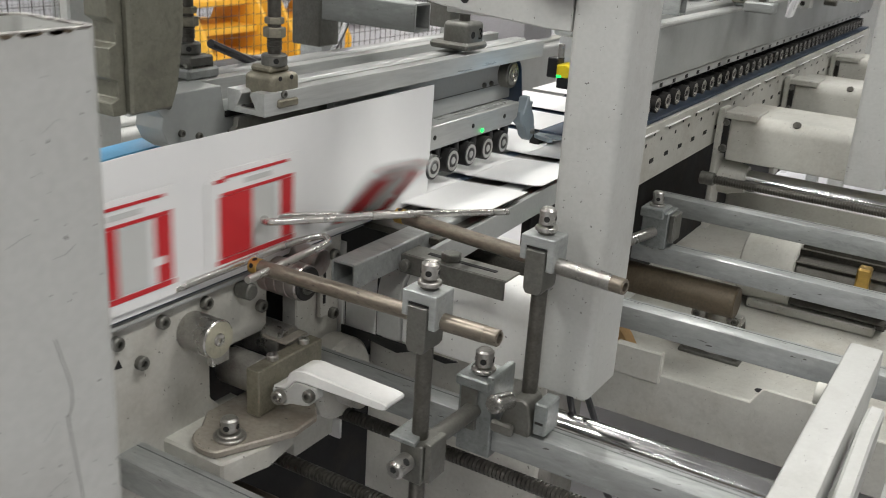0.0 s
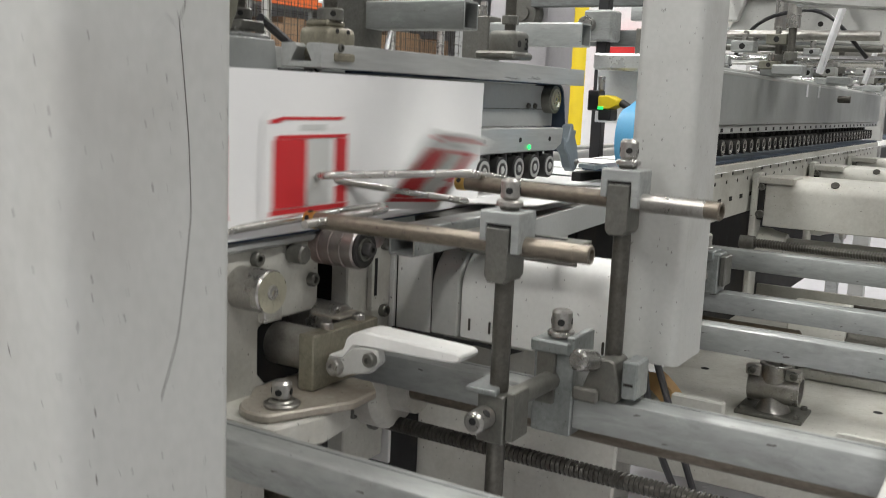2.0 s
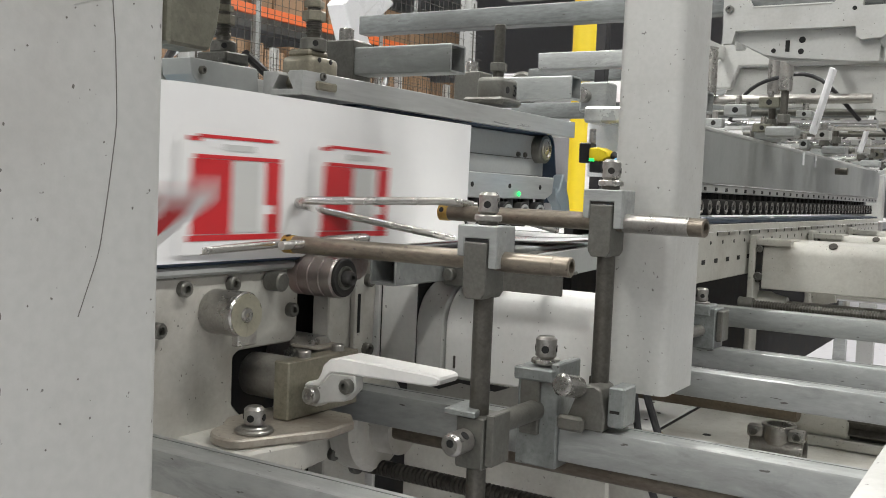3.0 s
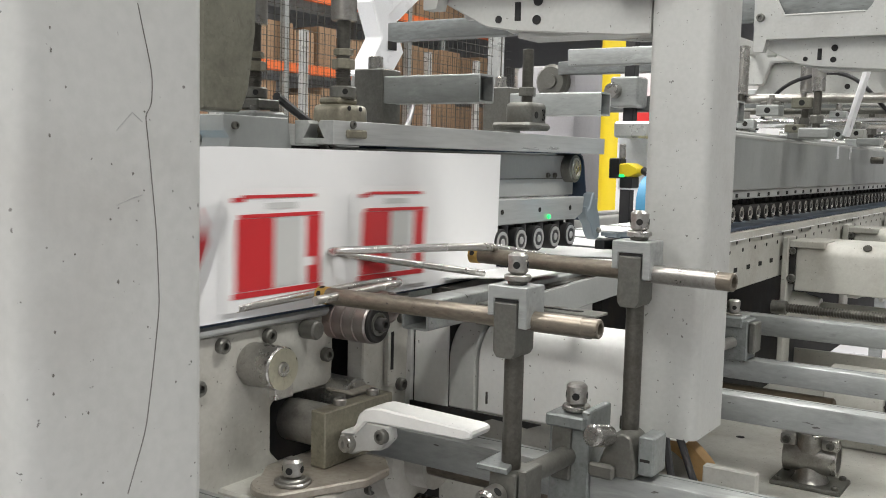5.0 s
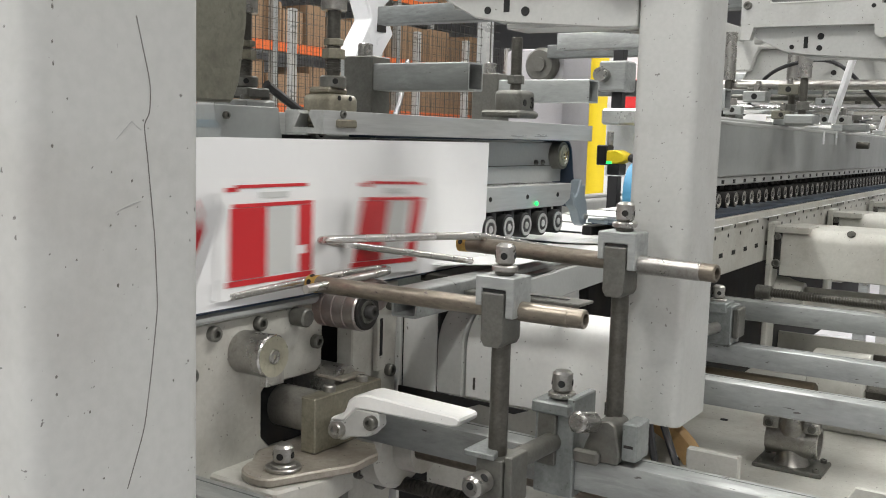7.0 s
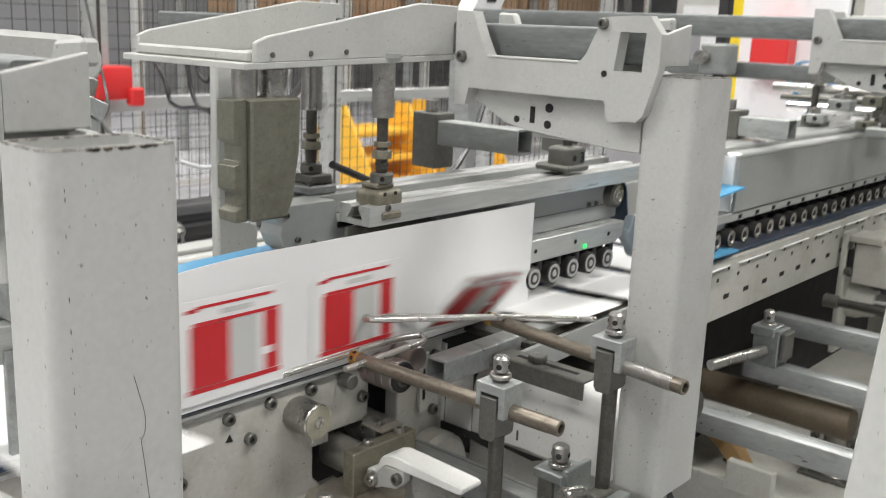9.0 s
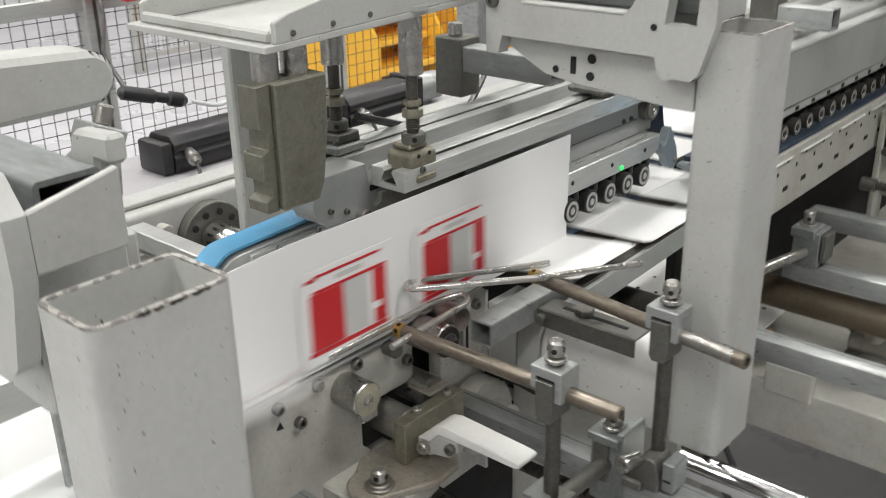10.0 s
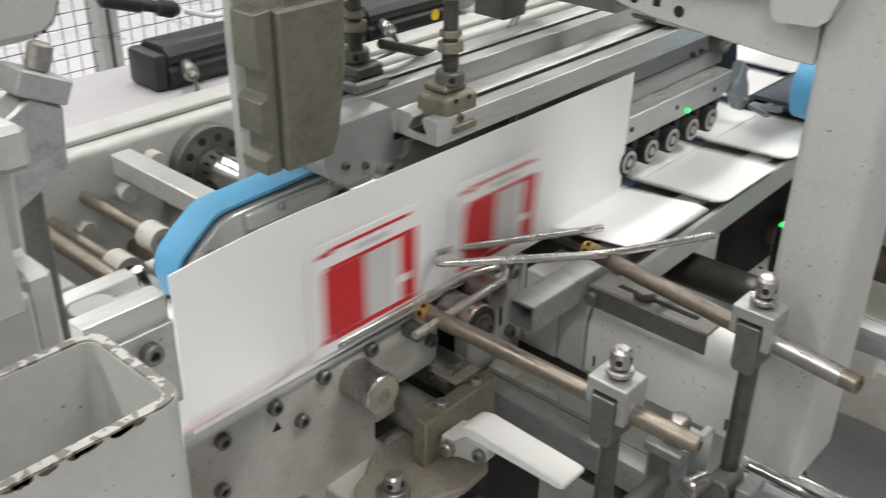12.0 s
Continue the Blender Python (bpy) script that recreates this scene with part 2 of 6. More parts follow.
def arc(c, r, a0, a1, n=8):
    return [(c[0] + r * math.cos(radians(a0 + (a1 - a0) * i / n)), c[1] + r * math.sin(radians(a0 + (a1 - a0) * i / n))) for i in range(n + 1)]


def rounded(x0, x1, y0, y1, r, n=4):
    return arc((x1 - r, y1 - r), r, 0, 90, n) + arc((x0 + r, y1 - r), r, 90, 180, n) + arc((x0 + r, y0 + r), r, 180, 270, n) + arc((x1 - r, y0 + r), r, 270, 360, n)


def hollow(geo, axis, a0, a1, lo, hi, wall=0.004, r=0.008, n=4):
    """A square tube along an axis, open at both ends."""
    k = "xyz".index(axis)
    out = rounded(lo[0], hi[0], lo[1], hi[1], r, n)
    inn = rounded(lo[0] + wall, hi[0] - wall, lo[1] + wall, hi[1] - wall, max(r - wall, 0.001), n)
    m = len(out)

    def at(p, a):
        q = list(p)
        q.insert(k, a)
        return q

    verts = [at(p, a0) for p in out] + [at(p, a1) for p in out] + [at(p, a0) for p in inn] + [at(p, a1) for p in inn]
    faces = []
    for i in range(m):
        j = (i + 1) % m
        faces += [(i, j, m + j, m + i), (2 * m + j, 2 * m + i, 3 * m + i, 3 * m + j), (i, 2 * m + i, 2 * m + j, j), (m + j, 3 * m + j, 3 * m + i, m + i)]
    return geo.add(verts, faces)


def cap_screw(parent, p, d, r=0.008, name="screw", mat=None):
    """A socket screw: head along d from p, with its dark socket."""
    p, d = Vector(p), Vector(d)
    s = part(name, Geo().lathe(p, p + d, [(0, r), (r * 0.8, r), (r, r * 0.85), (r, r * 0.5), (r * 0.45, r * 0.5), (r * 0.45, 0.0003)], 14), mat or CAST, parent)
    return s


def drilled_nut(parent, p, r=0.0115, h=0.026):
    """A round clamping nut with cross holes, on a collar."""
    x, y, z = p
    n = part("nut", Geo().cyl((x, y, z - h), (x, y, z), r, 24, 0.003), NICKEL, parent, "round steel nut with cross holes")
    n2 = part("collar", Geo().cyl((x, y, z - h - 0.006), (x, y, z - h), r * 1.35, 24), NICKEL, parent)
    for w in (20, 110, 200, 290):
        c, s = math.cos(radians(w)), math.sin(radians(w))
        part("hole", Geo().cyl((x + c * r * 0.8, y + s * r * 0.8, z - h * 0.55), (x + c * r * 1.03, y + s * r * 1.03, z - h * 0.55), r * 0.36, 12, 0.0002), VOID, n)
    return n


# ---- hall ----
def hall():
    solid("floor", Geo().box((-16, -11, -0.1), (8, 24, 0), 0), CONCRETE, "pale grey sealed concrete hall floor", "floor", kind="structure")
    for nm, lo, hi in (("wall_west", (-16.2, -11, 0), (-16, 24, 6.5)), ("wall_east", (8, -11, 0), (8.2, 24, 6.5)), ("wall_north", (-16, 24, 0), (8, 24.2, 6.5)), ("wall_south", (-16, -11.2, 0), (8, -11, 6.5))):
        solid(nm, Geo().box(lo, hi, 0), WALL, "pale painted wall of the factory hall", "wall", kind="structure")
    solid("ceiling", Geo().box((-16.2, -11.2, 6.5), (8.2, 24.2, 6.6), 0), ROOF, "dark ceiling of the factory hall", "ceiling", kind="structure")
    # added rows: x -10.5 lifts the west wall, y -8.6 the front faces
    for ix, x in enumerate((-10.5, -5.6, -1.9, 1.3)):
        for iy, y in enumerate((-8.6, -5.0, -1.6, 1.8, 5.5, 10.0)):
            f = thing("ceiling_light", "assumed long white ceiling light with a glowing diffuser, out of view", "light", (x, y, 4.4), "hall lights")
            part("housing", Geo().box((x - 0.12, y - 0.9, 4.4), (x + 0.12, y + 0.9, 4.47), 0.01), PALEPLASTIC, f)
            part("diffuser", Geo().box((x - 0.1, y - 0.88, 4.388), (x + 0.1, y + 0.88, 4.4), 0.002), LAMPGLOW, f)
            part("hanger", Geo().cyl((x, y, 4.47), (x, y, 6.5), 0.006, 8), GALV, f)
            if iy > 1 or ix > 1:
                d = bpy.data.lights.new("hall_lamp", "AREA")
                d.shape, d.size, d.size_y = "RECTANGLE", 0.4, 1.8
                d.energy, d.color = LAMP_WATTS, (1.0, 0.985, 0.95)
                o = new("hall_lamp", d)
                o.matrix_world = look((x, y, 4.37), (x, y, 0))


hall()


# ---- machine: uprights and cross arms ----
def column(x0, x1, y0, y1, z0, z1, label, cap=True):
    c = thing("support_column", label, "column", (x0, y0, z0), "white square columns")
    g = hollow(Geo(), "z", z0, z1, (x0, y0), (x1, y1), 0.005, 0.010, 6)
    part("tube", g, WHITE, c)
    if cap:
        part("floor_cap", Geo().box((x0 + 0.006, y0 + 0.006, z1 - 0.16), (x1 - 0.006, y1 - 0.006, z1 - 0.155), 0), WHITE, c)
    chips = Geo()
    hollow(chips, "z", z1 + 0.0002, z1 + 0.0012, (x0 + 0.0006, y0 + 0.0006), (x1 - 0.0006, y1 - 0.0006), 0.0038, 0.009, 6)
    part("chipped_rim", chips, CHIPPED, c, "chipped top rim with bare brown metal")
    return c


CRACKED = material("exposed_dark_primer", (0.13, 0.12, 0.11), 0.7, stain=0.3, scale=60)
CHIPPED = material("chipped_paint_edge", (0.40, 0.39, 0.36), 0.5, grain=0.1, stain=0.6, spots=5.0, scale=26, dirt=(0.07, 0.04, 0.03))
first = column(-0.25, -0.19, 0.249, 0.341, 0.78, 1.333, "white painted square steel column with chipped open top")
crack = [(0.3018, 1.1866), (0.3057, 1.1718), (0.3094, 1.1578), (0.3087, 1.1457), (0.3055, 1.1413), (0.3074, 1.1264), (0.3111, 1.0919), (0.3126, 1.0603), (0.3089, 1.0317), (0.305, 1.0069), (0.2953, 0.9813)]
part("paint_crack", Geo().sweep(bend([(-0.19 + 0.0001, y, z) for y, z in crack], 0.006, 3), 0.00022, 6), CRACKED, first, "long thin crack in the paint")
rr = random.Random(8)


def chip(axis, u, z, w, h):
    """A ragged flake of missing paint on the side face (x) or the front face (y) of the first column."""
    k = rr.randint(6, 9)
    ring = [(math.cos(2 * math.pi * i / k) * w * rr.uniform(0.6, 1.1), math.sin(2 * math.pi * i / k) * h * rr.uniform(0.6, 1.1)) for i in range(k)]
    at = -0.19 if axis == "x" else 0.25 - 0.0002
    return Geo().prism(axis, [(u + a, z + b) for a, b in ring], at, at + 0.0002)


for i in range(40):
    r = rr.uniform(0.0002, 0.0007)
    part("paint_chip", chip("x", rr.uniform(0.262, 0.333), rr.uniform(0.93, 1.324), r, r * rr.uniform(0.8, 1.6)), CRACKED, first)
for i in range(30):
    r = rr.uniform(0.0003, 0.0008)
    part("paint_chip", chip("y", rr.uniform(-0.238, -0.198), rr.uniform(0.93, 1.324), r, r * rr.uniform(0.8, 1.8)), CRACKED, first)
for i in range(22):
    h = rr.uniform(0.0006, 0.0022)
    part("edge_wear", chip("x", 0.2605 + rr.uniform(-0.0004, 0.001), rr.uniform(0.93, 1.314), 0.0005, h), CRACKED, first)
for i in range(5):
    y, z = rr.uniform(0.27, 0.30900000000000005), rr.uniform(1.10, 1.29)
    part("scratch", Geo().sweep([(-0.19 + 0.0001, y, z), (-0.19 + 0.0001, y + 0.008, z + rr.uniform(-0.006, 0.008)), (-0.19 + 0.0001, y + 0.013, z + 0.004)], 0.00014, 5), GREY, first)
for i in range(26):
    u, h, w = rr.random(), rr.uniform(0.0008, 0.0022), rr.uniform(0.003, 0.010)
    z = 1.3336000000000001
    if i % 2:
        y = 0.261 + 0.0590 * u
        part("rim_chip", Geo().prism("x", [(y, z), (y + w, z), (y + 0.9 * w, z - 0.6 * h), (y + 0.4 * w, z - h), (y + 0.1 * w, z - 0.6 * h)], -0.19 - 0.0001, -0.19 + 0.0002), RUST, first)
    else:
        x = -0.239 + 0.0330 * u
        part("rim_chip", Geo().prism("y", [(x, z), (x + w, z), (x + 0.9 * w, z - 0.6 * h), (x + 0.4 * w, z - h), (x + 0.1 * w, z - 0.6 * h)], 0.25 - 0.0002, 0.25 + 0.0001), RUST, first)
for i in range(16):
    y, z = rr.uniform(0.26, 0.329), 1.334 - rr.uniform(0.02, 0.12)
    part("scuff", Geo().prism("x", [(y, z), (y + 0.0012, z), (y + 0.003, z - 0.008), (y + 0.0022, z - 0.009)], -0.245, -0.2447), CRACKED, first)
column(-0.268, -0.196, 1.050, 1.148, 0.824, 1.362, "white painted square steel column hanging from its bracket")
column(-0.085, -0.012, 1.995, 2.093, 0.925, 1.90, "white painted square steel column further down the machine")


def bracket(dx, dy, dz):
    """A white cast bracket that holds a cross tube beside a column."""
    b = thing("cross_bracket", "white cast bracket with bolt holes clamping a cross tube", "bracket", (-0.27 + dx, 1.05 + dy, 1.27 + dz), "tube brackets")
    X, Y, Z = dx, dy, dz
    low = [(-0.270, 1.266), (-0.300, 1.266), (-0.440, 1.277), (-0.480, 1.284), (-0.545, 1.318), (-0.552, 1.345), (-0.270, 1.345)]
    part("plate", Geo().prism("y", [(x + X, z + Z) for x, z in low], 1.056 + Y, 1.064 + Y, 0.0015), WHITE, b)
    part("plate", Geo().prism("y", [(x + X, z + Z) for x, z in low], 1.116 + Y, 1.124 + Y, 0.0015), WHITE, b)
    part("bottom_web", Geo().box((-0.44 + X, 1.064 + Y, 1.27 + Z), (-0.27 + X, 1.116 + Y, 1.276 + Z), 0.001), WHITE, b)
    face = [(-0.559, 1.434), (-0.530, 1.433), (-0.514, 1.398), (-0.502, 1.375), (-0.352, 1.375), (-0.344, 1.384), (-0.322, 1.430), (-0.278, 1.433), (-0.278, 1.413), (-0.296, 1.413), (-0.302, 1.366), (-0.281, 1.366), (-0.281, 1.306), (-0.300, 1.304), (-0.309, 1.310), (-0.312, 1.329), (-0.532, 1.330), (-0.538, 1.306), (-0.557, 1.306)]
    ear = [(-0.278, 1.433), (-0.257, 1.433), (-0.240, 1.412), (-0.240, 1.372), (-0.257, 1.314), (-0.266, 1.306), (-0.281, 1.306), (-0.281, 1.366), (-0.263, 1.366), (-0.260, 1.413), (-0.278, 1.413)]
    part("clamp_face", Geo().prism("y", [(x + X, z + Z) for x, z in face], 1.034 + Y, 1.055 + Y), WHITE, b)
    part("ear", Geo().prism("y", [(x + X, z + Z) for x, z in ear], 1.034 + Y, 1.049 + Y), WHITE, b)
    part("ear_side", Geo().prism("x", [(1.049 + Y, 1.374 + Z), (1.110 + Y, 1.374 + Z), (1.110 + Y, 1.425 + Z), (1.049 + Y, 1.412 + Z)], -0.247 + X, -0.241 + X, 0.001), WHITE, b)
    part("rear_clamp", Geo().prism("y", [(x + X, z + Z) for x, z in face], 1.126 + Y, 1.140 + Y, 0.003), WHITE, b)
    part("lip", Geo().cyl((-0.500 + X, 1.0345 + Y, 1.374 + Z), (-0.354 + X, 1.0345 + Y, 1.374 + Z), 0.0022, 10), WHITE, b)
    for x, z, r in ((-0.409, 1.311, 0.0062), (-0.4105, 1.289, 0.0055), (-0.462, 1.292, 0.0045)):
        part("bolt_hole", Geo().cyl((x + X, 1.0545 + Y, z + Z), (x + X, 1.058 + Y, z + Z), r, 16, 0.0003), VOID, b)
    part("slot_hole", Geo().box((-0.440 + X, 1.0548 + Y, 1.289 + Z), (-0.432 + X, 1.058 + Y, 1.311 + Z), 0.0005), VOID, b)
    cap_screw(b, (-0.545 + X, 1.034 + Y, 1.372 + Z), (0, -1, 0), 0.008)
    cap_screw(b, (-0.320 + X, 1.034 + Y, 1.422 + Z), (0, -1, 0), 0.007)
    part("bolt_hole", Geo().cyl((-0.315 + X, 1.0325 + Y, 1.362 + Z), (-0.315 + X, 1.035 + Y, 1.362 + Z), 0.004, 12, 0.0003), VOID, b)
    part("gusset", Geo().box((-0.276 + X, 1.056 + Y, 1.30 + Z), (-0.269 + X, 1.124 + Y, 1.365 + Z), 0.002), WHITE, b)
    return b


bracket(0, 0, 0)
bracket(-0.035, -0.782, -0.039)
bracket(0.13, 0.95, 0.04)


def cross_tube(x0, x1, y, z, s, label, mat=None):
    t = solid("cross_tube", hollow(Geo(), "x", x0, x1, (y, z), (y + s, z + s), 0.004, 0.004, 3), mat or TUBE, label, "steel tube", "cross tubes")
    return t


cross_tube(-1.35, -0.272, 1.070, 1.373, 0.045, "galvanised square tube running across the machine")
cross_tube(-1.35, -0.307, 0.288, 1.334, 0.045, "galvanised square tube running across the machine")
cross_tube(-1.35, -0.142, 2.02, 1.413, 0.045, "galvanised square tube running across the machine")

# ---- machine: spindle arm over the carrier ----
def spindle_arm():
    a = thing("spindle_arm", "white folded steel arm carrying two spindles and a stop block", "machine arm", (-0.6, 0.72, 1.36))
    side = [(0.715, 1.360), (1.075, 1.372), (1.080, 1.44), (1.0, 1.441), (0.93, 1.428), (0.735, 1.392), (0.715, 1.384)]
    part("side_web", Geo().prism("x", side, -0.602, -0.594, 0.0015), WHITE, a)
    part("side_web", Geo().prism("x", side, -0.852, -0.844, 0.0015), WHITE, a)
    part("bottom_plate", Geo().prism("x", [(0.70, 1.352), (0.70, 1.360), (1.075, 1.372), (1.075, 1.364)], -0.86, -0.594, 0.001), WHITE, a)
    part("end_lip", Geo().box((-0.844, 0.712, 1.360), (-0.603, 0.720, 1.374), 0.003), WHITE, a)
    for p in ((-0.594, 0.74, 1.370), (-0.594, 0.80, 1.372), (-0.594, 0.86, 1.374)):
        part("rivet", Geo().cyl(p, (p[0] + 0.002, p[1], p[2]), 0.0035, 10, 0.0003), CAST, a)
    blk = [(0.712, 1.318), (0.790, 1.318), (0.788, 1.250), (0.778, 1.190), (0.768, 1.168), (0.712, 1.168)]
    b = part("stop_block", Geo().prism("x", blk, -0.640, -0.598, 0.003), OLIVE, a, "olive grey worn steel stop block")
    teeth = [(0.7115, 1.318), (0.692, 1.316), (0.692, 1.268), (0.702, 1.262), (0.702, 1.242), (0.692, 1.238), (0.692, 1.208), (0.702, 1.203), (0.702, 1.186), (0.692, 1.182), (0.694, 1.168), (0.7115, 1.168)]
    part("notched_plate", Geo().prism("x", teeth, -0.640, -0.606, 0.001), OLIVE, b, "notched edge of the stop block")
    for x, y in ((-0.625, 0.722), (-0.622, 0.762)):
        part("sleeve", Geo().cyl((x, y, 1.316), (x, y, 1.353), 0.0155, 24), NICKEL, b)
    for x, y in ((-0.612, 0.948), (-0.740, 0.930)):
        part("sleeve", Geo().cyl((x, y, 1.285), (x, y, 1.372), 0.0155, 24), NICKEL, a, "turned steel spindle sleeve")
        part("collar", Geo().cyl((x, y, 1.366), (x, y, 1.374), 0.024, 24), GREY, a)
        sp = part("spindle", Geo().cyl((x, y, 1.205), (x, y, 1.287), 0.008, 16), POST, a, "dark oily threaded spindle")
        th = Geo()
        for i in range(9):
            th.cyl((x, y, 1.213 + i * 0.003), (x, y, 1.2148 + i * 0.003), 0.0094, 14, 0.0004)
        part("thread", th, POST, sp)
        part("hex_nut", Geo().cyl((x, y, 1.228), (x, y, 1.240), 0.014, 6, 0.001), BRONZE, a)
        part("hex_nut", Geo().cyl((x, y, 1.244), (x, y, 1.252), 0.012, 6, 0.001), BRONZE, a)
        part("foot_collar", Geo().cyl((x, y, 1.193), (x, y, 1.208), 0.016, 24, 0.002), CAST, a)
        part("hole", Geo().cyl((x + 0.012, y - 0.0105, 1.201), (x + 0.0125, y - 0.0112, 1.201), 0.0035, 10, 0.0001), VOID, a)
    cl = thing("rail_clamp", "grey-brown cast steel clamp gripping an aluminium rail", "clamp", (-0.62, 0.95, 1.16), "rail clamps")
    g = Geo().box((-0.640, 0.922, 1.150), (-0.592, 0.975, 1.186), 0.008, 3)
    part("body", g, BRONZE, cl)
    part("jaw", Geo().box((-0.636, 0.930, 1.1855), (-0.602, 0.966, 1.1945), 0.003), BRONZE, cl)
    part("foot", Geo().box((-0.645, 0.928, 1.146), (-0.586, 0.965, 1.156), 0.002), BRONZE, cl)
    for y in (0.936, 0.957):
        part("hole", Geo().cyl((-0.5925, y, 1.181), (-0.5915, y, 1.181), 0.003, 10, 0.0002), VOID, cl)
    cap_screw(cl, (-0.592, 0.94, 1.162), (1, 0, 0), 0.005)
    cl2 = thing("rail_clamp", "light grey steel clamp on the rear rail", "clamp", (-0.74, 0.93, 1.16), "rail clamps")
    part("body", Geo().box((-0.768, 0.902, 1.164), (-0.712, 0.958, 1.178), 0.003), GALV, cl2)
    cap_screw(cl2, (-0.722, 0.912, 1.178), (0, 0, 1), 0.006)
    cap_screw(cl2, (-0.722, 0.948, 1.178), (0, 0, 1), 0.006)
    part("jaw", Geo().box((-0.765, 0.91, 1.18), (-0.715, 0.95, 1.193), 0.002), CAST, cl2)
    cl3 = thing("rail_clamp", "grey cast clamp stamped with the figure 3", "clamp", (-0.62, 1.41, 1.18), "rail clamps")
    part("body", Geo().box((-0.64, 1.385, 1.176), (-0.592, 1.44, 1.216), 0.008, 3), CAST, cl3)
    part("lug", Geo().box((-0.66, 1.378, 1.172), (-0.588, 1.446, 1.184), 0.004), CAST, cl3)
    part("spindle", Geo().cyl((-0.615, 1.412, 1.214), (-0.615, 1.412, 1.30), 0.009, 14), POST, cl3)
    part("hex_nut", Geo().cyl((-0.615, 1.412, 1.226), (-0.615, 1.412, 1.240), 0.014, 6), CAST, cl3)
    part("bore", Geo().cyl((-0.5925, 1.402, 1.196), (-0.5912, 1.402, 1.196), 0.0055, 12, 0.0002), VOID, cl3)
    cu = bpy.data.curves.new("figure", "FONT")
    cu.body, cu.size, cu.extrude, cu.align_x = "3", 0.026, 0.0006, "CENTER"
    fo = new("figure", cu)
    fo.data.materials.append(VOID)
    fo.parent = cl3
    fo.matrix_local = Matrix.Translation(Vector((-0.5910, 1.425, 1.188)) - cl3.location) @ pose(0, 0, 0, 90, 0, 90)


spindle_arm()

# white upright plate behind the arm
solid("upright_plate", Geo().box((-0.955, 0.905, 0.0), (-0.935, 0.985, 1.40), 0.003), WHITE, "white painted flat upright behind the carrier", "upright")


# ---- machine: upper carrier ----
def rail(x0, x1, y0, y1, z0, z1, label):
    r = thing("carrier_rail", label, "rail", ((x0 + x1) / 2, y0, z0), "carrier rails")
    xm, w = (x0 + x1) / 2, (x1 - x0)
    prof = [(x0, z0), (x1, z0), (x1, z1), (xm + 0.16 * w, z1), (xm + 0.10 * w, z1 - 0.004), (xm + 0.26 * w, z0 + 0.007), (xm - 0.26 * w, z0 + 0.007), (xm - 0.10 * w, z1 - 0.004), (xm - 0.16 * w, z1), (x0, z1)]
    g = Geo().prism("y", prof, y0, y1, 0.0006)
    part("profile", g, ALU, r)
    # black strip along the groove floor paints the shade in it
    part("groove", Geo().box((xm - 0.2 * w, y0 + 0.004, z0 + 0.008), (xm + 0.2 * w, y1 - 0.004, z0 + 0.0085), 0), VOID, r)
    return r


